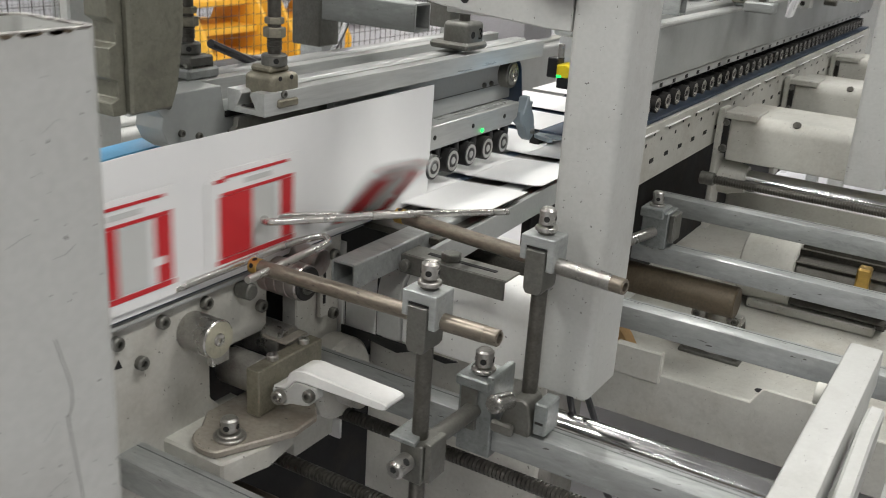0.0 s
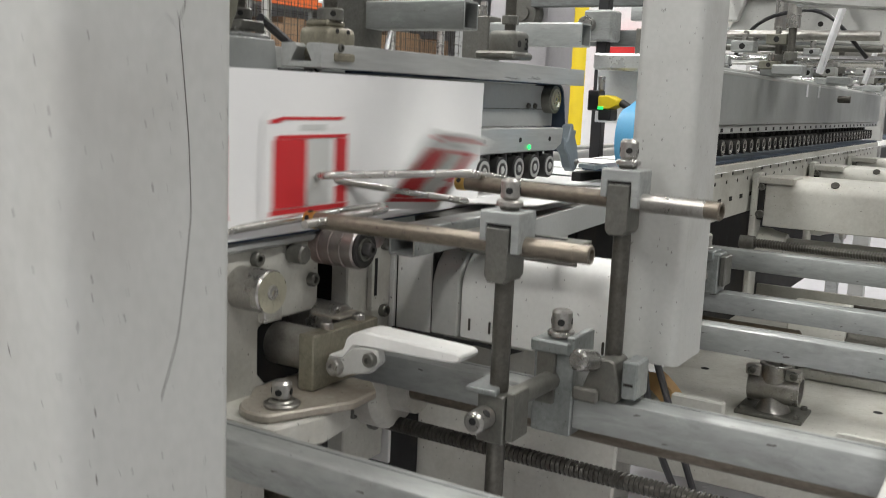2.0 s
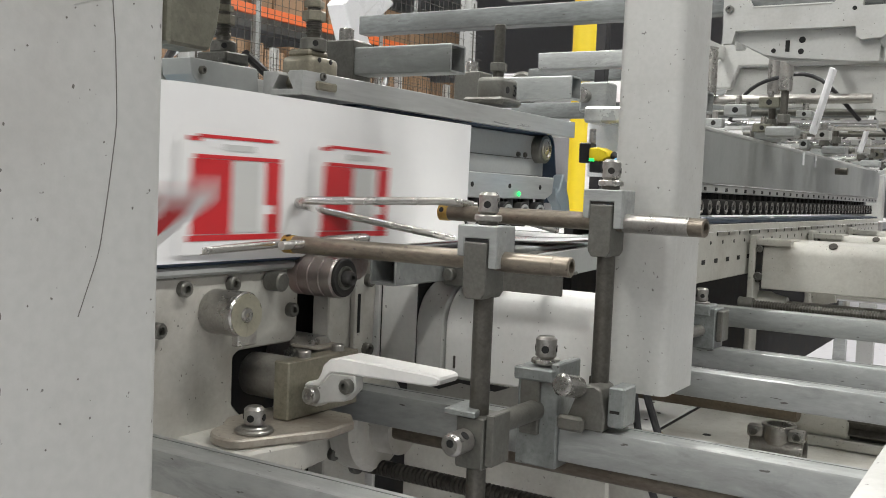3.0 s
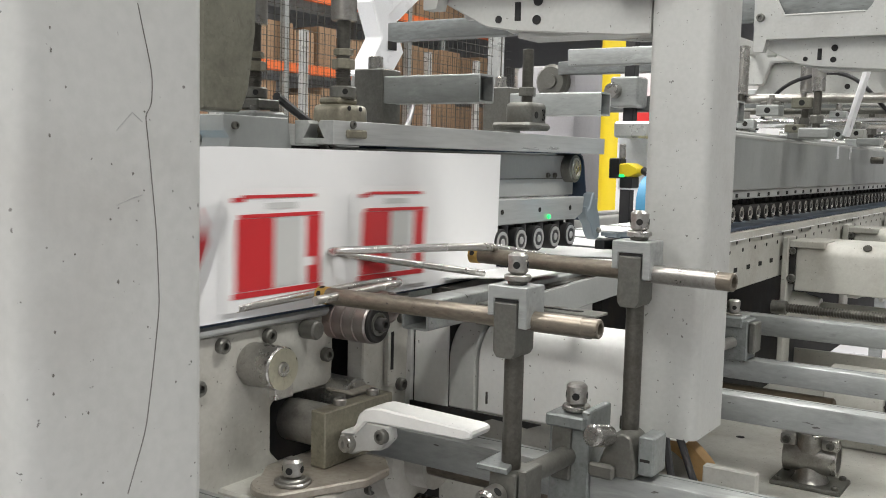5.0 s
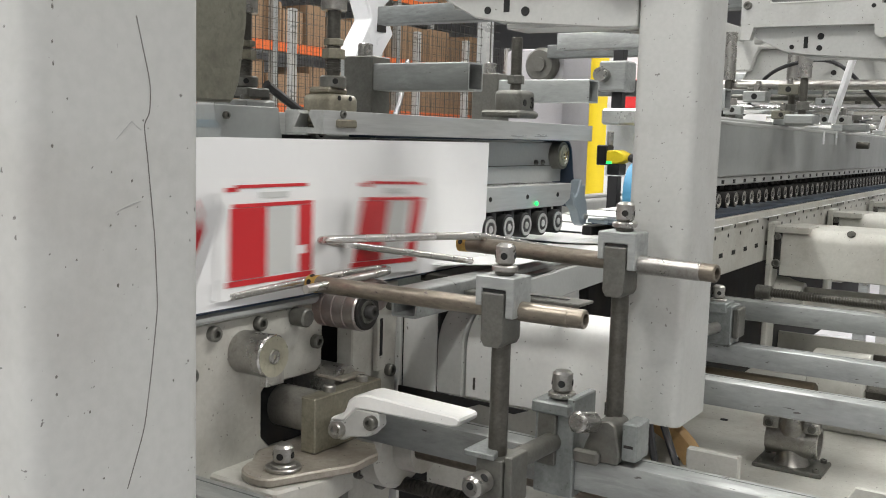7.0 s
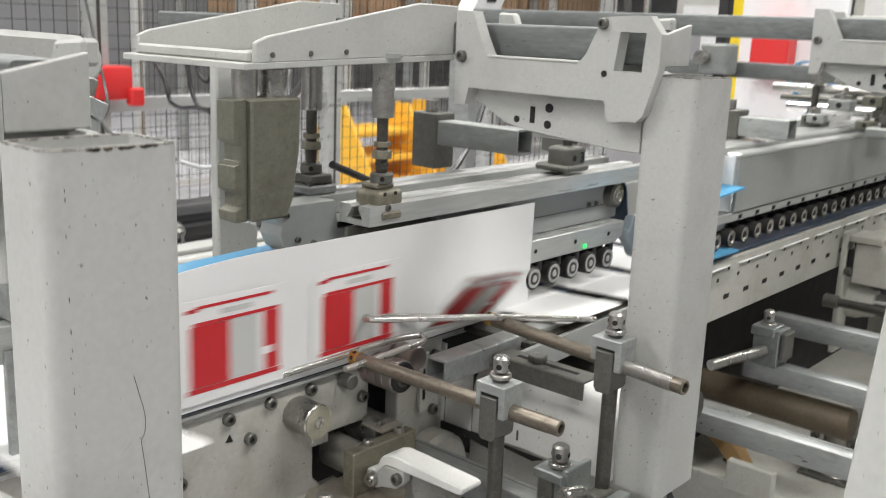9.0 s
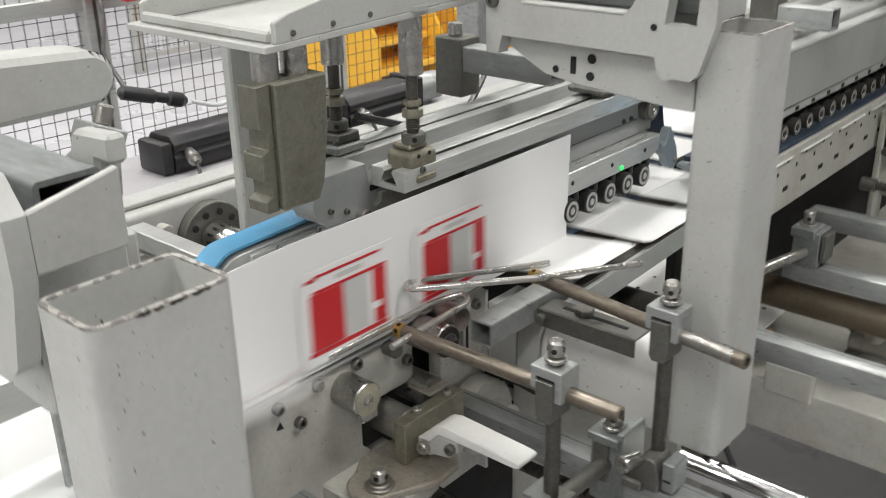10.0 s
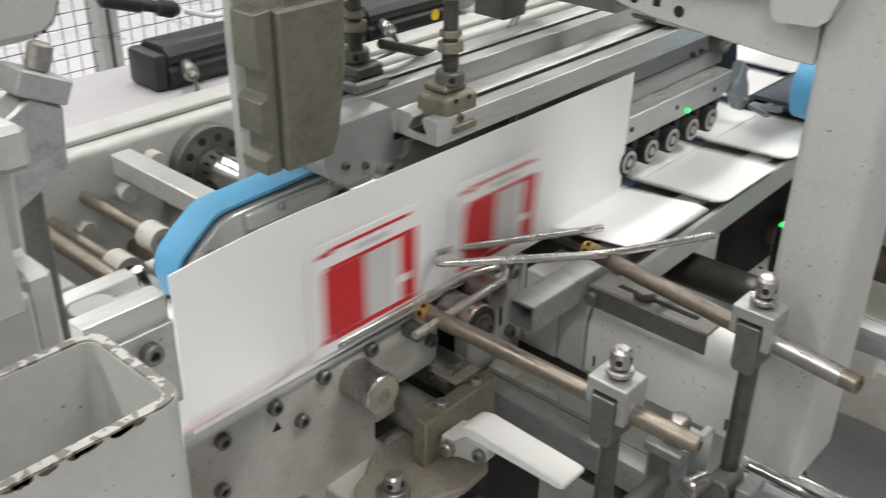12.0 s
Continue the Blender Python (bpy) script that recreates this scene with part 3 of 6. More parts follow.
def upper_carrier():
    rail(-0.650, -0.590, 0.905, 1.662, 1.138, 1.166, "brushed aluminium dovetail rail along the carrier")
    rail(-0.765, -0.705, 0.800, 1.70, 1.136, 1.164, "second brushed aluminium rail behind the first")
    c = thing("upper_carrier", "grey steel belt carrier with press wheels and a dark belt", "belt carrier", (-0.65, 0.8, 1.02))
    plate = [(0.795, 1.168), (0.798, 1.150), (0.806, 1.142), (0.803, 1.128), (0.812, 1.110), (0.83, 1.098), (0.885, 1.098), (0.890, 1.080), (1.62, 1.080), (1.62, 1.137), (0.905, 1.137), (0.9, 1.168)]
    part("side_plate", Geo().prism("x", plate, -0.700, -0.655, 0.001), COVER, c)
    shield = [(0.885, 1.100), (0.895, 1.108), (0.893, 1.116), (0.903, 1.120), (0.905, 1.131), (1.1, 1.131), (1.1, 1.095), (0.888, 1.088)]
    part("toothed_plate", Geo().prism("x", shield, -0.640, -0.632, 0.0006), CAST, c)
    part("slot", Geo().box((-0.6552, 0.905, 1.128), (-0.6535, 0.985, 1.136), 0.0005), VOID, c)
    for y, z, r in ((0.965, 1.140, 0.011), (0.886, 1.098, 0.011)):
        h = part("guide_roller", Geo().lathe((-0.656, y, z), (-0.63, y, z), [(0, r), (0.012, r), (0.013, r * 0.9), (0.013, r * 0.6), (0.010, r * 0.6), (0.010, r * 0.4), (0.015, r * 0.4), (0.015, 0.0004)], 20), NICKEL, c)
        part("bearing", Geo().cyl((-0.6455, y, z), (-0.6435, y, z), r * 0.58, 16, 0.0003), VOID, h)
    for y, z in ((0.832, 1.120), (0.812, 1.156), (0.86, 1.112)):
        cap_screw(c, (-0.655, y, z), (1, 0, 0), 0.0045)
    web = [(1.08, 1.066), (1.600, 1.066), (1.600, 1.134), (1.08, 1.134)]
    part("web_plate", Geo().prism("x", web, -0.652, -0.620, 0.001), GREY, c)
    part("seam", Geo().box((-0.6198, 1.09, 1.094), (-0.6192, 1.60, 1.0952), 0), POST, c)
    for y, z in ((1.50, 1.10), (1.30, 1.10), (1.525, 1.10)):
        cap_screw(c, (-0.620, y, z), (1, 0, 0), 0.0045)
    beam = [(1.10, 1.026), (1.555, 1.026), (1.580, 1.036), (1.585, 1.064), (1.10, 1.066)]
    part("wheel_beam", Geo().prism("x", beam, -0.640, -0.590, 0.0015), ALU, c, "pale aluminium beam above the press wheels")
    for y in (1.30, 1.42, 1.53):
        part("hole", Geo().cyl((-0.5905, y, 1.046), (-0.589, y, 1.046), 0.004, 10, 0.0002), VOID, c)
    for i in range(5):
        y, z = 1.2925 + 0.0575 * i, 1.001
        w = part("press_wheel", Geo().lathe((-0.606, y, z), (-0.57, y, z), [(0, 0.0188), (0.001, 0.0202), (0.021, 0.0202), (0.022, 0.0190), (0.022, 0.0125), (0.0205, 0.0122), (0.0205, 0.0065), (0.0225, 0.0062), (0.0225, 0.0030), (0.019, 0.0030), (0.019, 0.0003)], 28), RUBBER, c, "black press wheel on a ball bearing")
        part("bearing_ring", Geo().lathe((-0.5862, y, z), (-0.57, y, z), [(0, 0.0165), (0.0034, 0.0165), (0.0036, 0.0160), (0.0036, 0.0122), (0.0022, 0.0118), (0.0022, 0.0004)], 28), BRIGHT, w)
        part("shield", Geo().lathe((-0.5858, y, z), (-0.57, y, z), [(0, 0.0112), (0.0028, 0.0110), (0.0028, 0.0004)], 24), DARKMETAL, w)
        part("hub", Geo().cyl((-0.5862, y, z), (-0.5815, y, z), 0.006, 14, 0.001), BRIGHT, w)
        # swing arms drawn in the near-black of the hollows
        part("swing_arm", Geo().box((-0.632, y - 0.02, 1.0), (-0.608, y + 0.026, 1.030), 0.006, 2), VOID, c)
        part("spring_foot", Geo().cyl((-0.60, y + 0.029, 1.010), (-0.60, y + 0.029, 1.028), 0.008, 12), BLACK, c)
    p = part("end_pulley", Geo().lathe((-0.64, 1.573, 1.112), (-0.59, 1.573, 1.112), [(0, 0.024), (0.036, 0.024), (0.037, 0.0235), (0.037, 0.0185), (0.034, 0.018), (0.034, 0.0004)], 32), CAST, c, "dark steel belt pulley with a bright rim")
    part("rim", Geo().lathe((-0.604, 1.573, 1.112), (-0.59, 1.573, 1.112), [(0, 0.0185), (0.003, 0.0185), (0.003, 0.0150), (0.0012, 0.0150), (0.0012, 0.0004)], 32), NICKEL, p)
    part("hub", Geo().lathe((-0.604, 1.573, 1.112), (-0.59, 1.573, 1.112), [(0, 0.009), (0.003, 0.009), (0.003, 0.004), (0.001, 0.004), (0.001, 0.0004)], 20), NICKEL, p)
    path = [(1.02, 1.1365), (1.30, 1.1375), (1.575, 1.1385)] + [(1.575 + 0.0265 * math.sin(radians(a)), 1.112 + 0.0265 * math.cos(radians(a))) for a in (20, 40, 60, 80)] + [(1.608, 1.085), (1.618, 1.050), (1.628, 1.02)]
    part("belt", Geo().strip(path, -0.643, -0.600, 0.003), NAVY, c, "dark navy fabric belt")
    lev = [(1.586, 1.048), (1.592, 1.040), (1.600, 1.046), (1.609, 1.068), (1.616, 1.072), (1.620, 1.060), (1.632, 1.060), (1.628, 1.048), (1.640, 1.030), (1.648, 1.005), (1.642, 0.990), (1.630, 0.985), (1.616, 0.995), (1.604, 1.015), (1.590, 1.024), (1.584, 1.036)]
    lv = part("end_lever", Geo().prism("x", lev, -0.604, -0.585, 0.002), BLUEGREY, c, "blue-grey cast end lever")
    cap_screw(lv, (-0.585, 1.634, 1.003), (1, 0, 0), 0.005, mat=NICKEL)
    part("indicator", Geo().cyl((-0.589, 1.449, 1.034), (-0.586, 1.449, 1.034), 0.004, 12), GREEN, c, "small glowing green light")
    # infeed end with the blue belt
    b = thing("infeed_belt", "bright blue flat belt round a grey steel nose", "belt", (-0.74, 0.6, 1.05))
    path = [(0.668, 0.990), (0.662, 1.015), (0.663, 1.032), (0.670, 1.044), (0.690, 1.060), (0.712, 1.0755), (0.722, 1.079), (0.735, 1.080), (0.79, 1.082), (0.90, 1.086)]
    part("belt", Geo().strip(path, -0.770, -0.728, 0.004), BLUE, b)
    nose = [(0.671, 0.985), (0.668, 1.026), (0.678, 1.042), (0.716, 1.070), (0.735, 1.074), (0.93, 1.080), (0.93, 1.05), (0.80, 1.040), (0.73, 1.01), (0.68, 0.985)]
    n = part("nose_plate", Geo().prism("x", nose, -0.765, -0.722, 0.001), ALU, b, "bare steel nose plate")
    part("bar", Geo().box((-0.7222, 0.745, 1.052), (-0.7145, 0.93, 1.072), 0.002), ALU, b)
    for y, z, r in ((0.706, 1.036, 0.009), (0.752, 1.040, 0.007), (0.79, 1.067, 0.0045), (0.86, 1.072, 0.0045)):
        cap_screw(b, (-0.7215 if z < 1.05 else -0.7145, y, z), (1, 0, 0), r, mat=NICKEL)
    part("tension_roller", Geo().cyl((-0.76, 0.81, 1.032), (-0.70, 0.81, 1.032), 0.013, 20), BLACK, b)
    part("tension_roller", Geo().cyl((-0.76, 0.88, 1.045), (-0.70, 0.88, 1.045), 0.013, 20), BLACK, b)


upper_carrier()


def previous_carrier():
    c = thing("carrier_end", "aluminium rail end of the preceding carrier with a big bolt", "belt carrier", (-0.6, 0.5, 1.06))
    prof = [(-0.665, 1.06), (-0.600, 1.06), (-0.600, 1.100), (-0.622, 1.100), (-0.627, 1.088), (-0.640, 1.088), (-0.645, 1.100), (-0.665, 1.100)]
    part("rail", Geo().prism("y", prof, 0.05, 0.572, 0.001), ALU, c)
    part("end_plate", Geo().prism("x", [(0.40, 0.96), (0.572, 0.99), (0.572, 1.075), (0.40, 1.075)], -0.602, -0.594, 0.001), GALV, c)
    cap_screw(c, (-0.594, 0.545, 1.055), (1, 0, 0), 0.0105, mat=CAST)
    cap_screw(c, (-0.594, 0.45, 1.02), (1, 0, 0), 0.007)
    part("clamp", Geo().box((-0.66, 0.41, 1.10), (-0.60, 0.46, 1.145), 0.004), GALV, c)
    drilled_nut(c, (-0.63, 0.435, 1.19))
    part("washer", Geo().cyl((-0.63, 0.520, 1.095), (-0.63, 0.520, 1.0985), 0.02, 24), GREY, c)
    part("blue_belt", Geo().strip([(0.05, 1.055), (0.30, 1.055)], -0.72, -0.67, 0.004), BLUE, c)


previous_carrier()

# white guard sheet that the flaps pass in front of
def guard_sheet():
    g = Geo()
    ny, nz = 40, 8
    y0, y1 = 0.572, 1.280
    verts, faces = [], []
    for side in (0, 1):
        for i in range(ny + 1):
            u = i / ny
            y = y0 + (y1 - y0) * u
            top = 1.132 - 0.012 * max(0, 1 - u / 0.25) ** 2
            for k in range(nz + 1):
                w = k / nz
                z = 0.953 + (top - 0.953) * w
                x = -0.5862 - 0.006 * max(0, 1 - u / 0.3) * w - 0.0012 * side
                verts.append((x, y + (0.004 * w if i == ny else 0), z))
    n1 = (ny + 1) * (nz + 1)
    for s in (0, n1):
        for i in range(ny):
            for k in range(nz):
                a = s + i * (nz + 1) + k
                faces.append((a, a + 1, a + nz + 2, a + nz + 1))
    rim = [k for k in range(nz + 1)] + [i * (nz + 1) + nz for i in range(1, ny + 1)] + [ny * (nz + 1) + k for k in range(nz - 1, -1, -1)] + [i * (nz + 1) for i in range(ny - 1, 0, -1)]
    for a, b in zip(rim, rim[1:] + rim[:1]):
        faces.append((a, b, b + n1, a + n1))
    g.add(verts, faces)
    solid("guard_sheet", g, PANEL, "smooth white upright guard sheet behind the running flaps", "guard sheet")


guard_sheet()


# ---- machine: lower carrier side ----
def lower_carrier():
    c = thing("lower_carrier", "cream painted steel side plate with rollers and socket screws", "machine side", (-0.6, 0.6, 0.7))
    pl = [(-0.6, 0.6), (0.829, 0.6), (0.829, 0.779), (0.814, 0.794), (0.814, 0.847), (0.823, 0.853), (0.911, 0.853), (0.918, 0.857), (0.919, 0.89), (0.919, 0.928), (0.905, 0.9375), (-0.6, 0.9375)]
    part("side_plate", Geo().prism("x", pl, -0.612, -0.598, 0.002), CREAM, c)
    part("top_strip", Geo().prism("x", [(-0.60, 0.9385), (0.93, 0.9385), (0.93, 0.9485), (-0.60, 0.9485)], -0.625, -0.590, 0.003), GREY, c, "narrow grey steel strip under the crease")
    part("running_belt", Geo().box((-0.625, -0.60, 0.9495), (-0.5885, 1.75, 0.9575), 0.001), NAVY, c, "dark running belt under the board")
    # added black sheet stands for the deep shade of the cavity
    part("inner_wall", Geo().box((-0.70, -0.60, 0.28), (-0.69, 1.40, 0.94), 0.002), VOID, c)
    pl2 = [(0.985, 0.62), (1.075, 0.62), (1.085, 0.945), (0.985, 0.945)]
    part("side_plate", Geo().prism("x", pl2, -0.630, -0.604, 0.002), CREAM, c)
    part("slotted_strap", Geo().prism("x", [(1.028, 0.83), (1.046, 0.83), (1.046, 0.86), (1.040, 0.872), (1.046, 0.885), (1.046, 0.925), (1.028, 0.925)], -0.6035, -0.596, 0.001), CREAM, c)
    part("strap_slot", Geo().box((-0.5959, 1.033, 0.85), (-0.5953, 1.039, 0.90), 0.0002), VOID, c)
    part("end_sheet", Geo().box((-0.688, 1.092, 0.60), (-0.604, 1.098, 0.925), 0.001), LIFTEDWHITE, c, "white end sheet behind the slotted strap")
    part("rubber_skirt", Geo().prism("y", [(-0.600, 0.800), (-0.40, 0.800), (-0.42, 0.792), (-0.47, 0.796), (-0.50, 0.784), (-0.55, 0.790), (-0.58, 0.782), (-0.600, 0.788)], 1.083, 1.086), RUBBER, c, "torn black rubber skirt")
    part("bearing_housing", Geo().lathe((-0.60, 1.05, 0.735), (-0.53, 1.05, 0.735), [(0, 0.062), (0.03, 0.062), (0.038, 0.055), (0.042, 0.035), (0.07, 0.034)], 36), CREAM, c, "cream cast bearing housing")
    for y, z in ((1.003, 0.93), (1.064, 0.915), (1.064, 0.825), (1.0, 0.70)):
        cap_screw(c, (-0.604, y, z), (1, 0, 0), 0.0085, mat=CAST)
    for y, z in ((0.607, 0.919), (0.672, 0.923), (0.738, 0.926), (0.807, 0.927), (0.904, 0.891), (0.705, 0.887), (0.60, 0.86), (0.50, 0.919), (0.42, 0.86), (0.36, 0.919)):
        cap_screw(c, (-0.598, y, z), (1, 0, 0), 0.0084, mat=CAST)
    part("chipped_hole", Geo().prism("x", [(0.668, 0.892), (0.680, 0.890), (0.675, 0.902)], -0.5975, -0.5972), VOID, c)
    part("bolt", Geo().cyl((-0.598, 0.866, 0.927), (-0.575, 0.866, 0.927), 0.011, 20, 0.002), CAST, c, "dark bolt head")
    d = part("drum_roller", Geo().lathe((-0.598, 0.783, 0.90), (-0.55, 0.783, 0.90), [(0, 0.0225), (0.002, 0.0235), (0.036, 0.0235), (0.037, 0.0240), (0.044, 0.0240), (0.046, 0.0225), (0.046, 0.008), (0.0485, 0.007), (0.0485, 0.003), (0.046, 0.003), (0.046, 0.0003)], 36), NICKEL, c, "turned steel drum roller with a pale end cap")
    part("end_cap", Geo().lathe((-0.5525, 0.783, 0.90), (-0.55, 0.783, 0.90), [(0, 0.0222), (0.0014, 0.0222), (0.0014, 0.0085), (0.0006, 0.0085), (0.0006, 0.0003)], 36), material("zinc_yellow_cap", (0.50, 0.48, 0.38), 0.3, metal=0.8), d)
    part("tab", Geo().box((-0.562, 0.772, 0.868), (-0.552, 0.800, 0.884), 0.001), NICKEL, d)
    r = part("fold_roller", Geo().lathe((-0.60, 0.922, 0.932), (-0.53, 0.922, 0.932), [(0, 0.0240), (0.014, 0.0240), (0.0148, 0.0228), (0.016, 0.0240), (0.030, 0.0240), (0.0308, 0.0228), (0.032, 0.0240), (0.046, 0.0240), (0.0468, 0.0228), (0.048, 0.0240), (0.062, 0.0240), (0.064, 0.0225), (0.064, 0.015), (0.060, 0.0148), (0.060, 0.0003)], 36), material("pinkish_steel_roller", (0.36, 0.33, 0.31), 0.3, metal=0.8, stain=0.5, scale=30, dirt=(0.30, 0.14, 0.13)), c, "grooved steel roller dusted with pink board dust")
    part("bearing", Geo().lathe((-0.539, 0.922, 0.932), (-0.53, 0.922, 0.932), [(0, 0.0220), (0.006, 0.0220), (0.007, 0.0205), (0.006, 0.0160), (0.006, 0.0003)], 28), RUBBER, r)
    part("race", Geo().lathe((-0.5335, 0.922, 0.932), (-0.52, 0.922, 0.932), [(0, 0.0135), (0.003, 0.0135), (0.003, 0.0110), (0.001, 0.0110), (0.001, 0.0003)], 24), CAST, r)
    part("axle_bolt", Geo().lathe((-0.5335, 0.922, 0.932), (-0.51, 0.922, 0.932), [(0, 0.0085), (0.009, 0.0085), (0.012, 0.0072), (0.012, 0.004), (0.008, 0.004), (0.008, 0.0003)], 16), DARKMETAL, r)
    r2 = part("fold_roller", Geo().cyl((-0.60, 0.965, 0.945), (-0.545, 0.965, 0.945), 0.019, 30, 0.002), bpy.data.materials["pinkish_steel_roller"], c, "steel roller behind the grooved one")
    # lower adjusting unit: plate, holder, roller and lever
    u = thing("roller_holder", "steel holder with a roller and a white lever arm", "machine part", (-0.56, 0.85, 0.78))
    part("mount_block", Geo().prism("z", [(-0.618, 0.735), (-0.505, 0.735), (-0.490, 0.80), (-0.500, 0.86), (-0.618, 0.87)], 0.742, 0.774, 0.003), CREAM, u, "cream painted mounting block")
    slab = arc((-0.535, 0.772), 0.038, 180, 300, 8) + [(-0.475, 0.83), (-0.478, 0.875), (-0.500, 0.90), (-0.590, 0.90), (-0.592, 0.80)]
    part("slotted_plate", Geo().prism("z", slab, 0.7745, 0.7845, 0.002), OILED, u, "oil-stained steel plate")
    part("washer", Geo().cyl((-0.527, 0.772, 0.7845), (-0.527, 0.772, 0.789), 0.0195, 28), NICKEL, u)
    drilled_nut(u, (-0.528, 0.773, 0.811), 0.0105, 0.020)
    part("holder", Geo().prism("y", [(-0.550, 0.785), (-0.529, 0.785), (-0.529, 0.848), (-0.550, 0.848)], 0.825, 0.948, 0.0015), BRONZE, u, "brown steel holder plate")
    part("roller_cap", Geo().prism("z", [(-0.592, 0.900), (-0.5505, 0.900), (-0.5505, 0.945), (-0.592, 0.945)], 0.8485, 0.852, 0.001), OILED, u, "flat steel cap over the rollers")
    part("roller", Geo().cyl((-0.61, 0.858, 0.822), (-0.552, 0.858, 0.822), 0.0245, 32, 0.002), NICKEL, u, "turned steel roller in its holder")
    part("roller_end", Geo().cyl((-0.5555, 0.858, 0.822), (-0.5505, 0.858, 0.822), 0.010, 20), BRASS, u)
    part("roller", Geo().cyl((-0.63, 0.925, 0.838), (-0.565, 0.925, 0.838), 0.0245, 32, 0.002), NICKEL, u, "second steel roller behind")
    cap_screw(u, (-0.5395, 0.862, 0.848), (0, 0, 1), 0.0075, mat=NICKEL)
    cap_screw(u, (-0.5395, 0.922, 0.848), (0, 0, 1), 0.0075, mat=NICKEL)
    arm = [(-0.476, 0.8405), (-0.366, 0.8425), (-0.357, 0.845), (-0.355, 0.852), (-0.362, 0.8545), (-0.478, 0.858), (-0.492, 0.854), (-0.501, 0.846), (-0.504, 0.836), (-0.509, 0.829), (-0.5225, 0.8255), (-0.5265, 0.82), (-0.5215, 0.8205), (-0.505, 0.823), (-0.497, 0.832), (-0.49, 0.8395)]
    web = [(-0.526, 0.82), (-0.5265, 0.809), (-0.519, 0.801), (-0.507, 0.8005), (-0.498, 0.806), (-0.47, 0.812), (-0.456, 0.826), (-0.458, 0.8405), (-0.49, 0.8395), (-0.498, 0.831), (-0.506, 0.8225)]
    lev = part("lever", Geo().prism("y", arm, 0.846, 0.884, 0.002), LIFTEDWHITE, u, "white painted cranked lever arm")
    part("lever_web", Geo().prism("y", web, 0.846, 0.860, 0.0015), WHITE, lev)
    cap_screw(lev, (-0.512, 0.846, 0.813), (0, -1, 0), 0.0095, mat=NICKEL)
    cap_screw(u, (-0.466, 0.846, 0.829), (0, -1, 0), 0.008, mat=CAST)


lower_carrier()


# ---- machine: bars, shafts and screws across ----
def solid_bar(y, z, s, x0, x1, label, name="cross_bar", h=None):
    """A square tube across the machine with end caps; front upper edge at (y, z)."""
    h = h or s
    b = thing(name, label, "steel bar", (x0, y, z - h), "cross bars")
    part("tube", Geo().box((x0 + 0.004, y, z - h), (x1 - 0.004, y + s, z), 0.003, 2), GALV, b)
    for x in (x0, x1 - 0.004):
        part("end_cap", Geo().box((x, y + 0.001, z - h + 0.001), (x + 0.004, y + s - 0.001, z - 0.001), 0.001), CAST, b)
    part("weld_seam", Geo().box((x0 + 0.01, y + s * 0.72, z - 0.0002), (x1 - 0.01, y + s * 0.72 + 0.0016, z + 0.0004), 0), TUBE, b)
    return b


solid_bar(0.981, 0.793, 0.040, -0.60, 0.60, "galvanised square bar carrying the rod clamps")
solid_bar(0.665, 0.785, 0.040, -0.615, 0.42, "galvanised square tube passing through the side plate")
solid_bar(1.473, 0.781, 0.040, -0.40, 0.42, "galvanised square cross bar")
solid_bar(1.873, 0.757, 0.040, -0.45, 0.42, "galvanised square cross bar with an end clamp")
solid_bar(2.018, 0.822, 0.040, -0.46, 0.42, "galvanised square cross bar")


def screw_rod(y, z, x0, x1, r=0.0105, pitch=0.0062):
    t = thing("threaded_rod", "dark oily threaded rod across the machine", "threaded rod", (x0, y, z), "threaded rods")
    prof, s, n = [], 0.0, int((x1 - x0) / pitch)
    for i in range(n):
        prof += [(i * pitch, r), (i * pitch + pitch * 0.45, r), (i * pitch + pitch * 0.5, r * 0.8), (i * pitch + pitch * 0.95, r * 0.8)]
    part("thread", Geo().lathe((x0, y, z), (x1, y, z), prof, 14), POST, t)
    part("end_bush", Geo().cyl((x0 - 0.03, y, z), (x0 + 0.004, y, z), r * 1.45, 20), CAST, t)


screw_rod(1.051, 0.678, -0.60, 0.42)
screw_rod(0.93, 0.655, -0.60, 0.42)
screw_rod(2.32, 0.80, -0.42, 0.42, 0.011)
solid("drive_shaft", Geo().cyl((-0.62, 1.185, 0.700), (0.5, 1.185, 0.700), 0.0205, 36), CHROME, "polished round steel shaft across the machine", "shaft")
solid("drive_shaft", Geo().cyl((-0.62, 1.035, 0.735), (0.42, 1.035, 0.735), 0.011, 24), ROD, "brown worn steel shaft across the machine", "shaft")
solid("drive_shaft", Geo().cyl((-0.62, 0.86, 0.635), (0.4, 0.86, 0.635), 0.013, 24), ROD, "brown worn steel shaft low in the machine", "shaft")


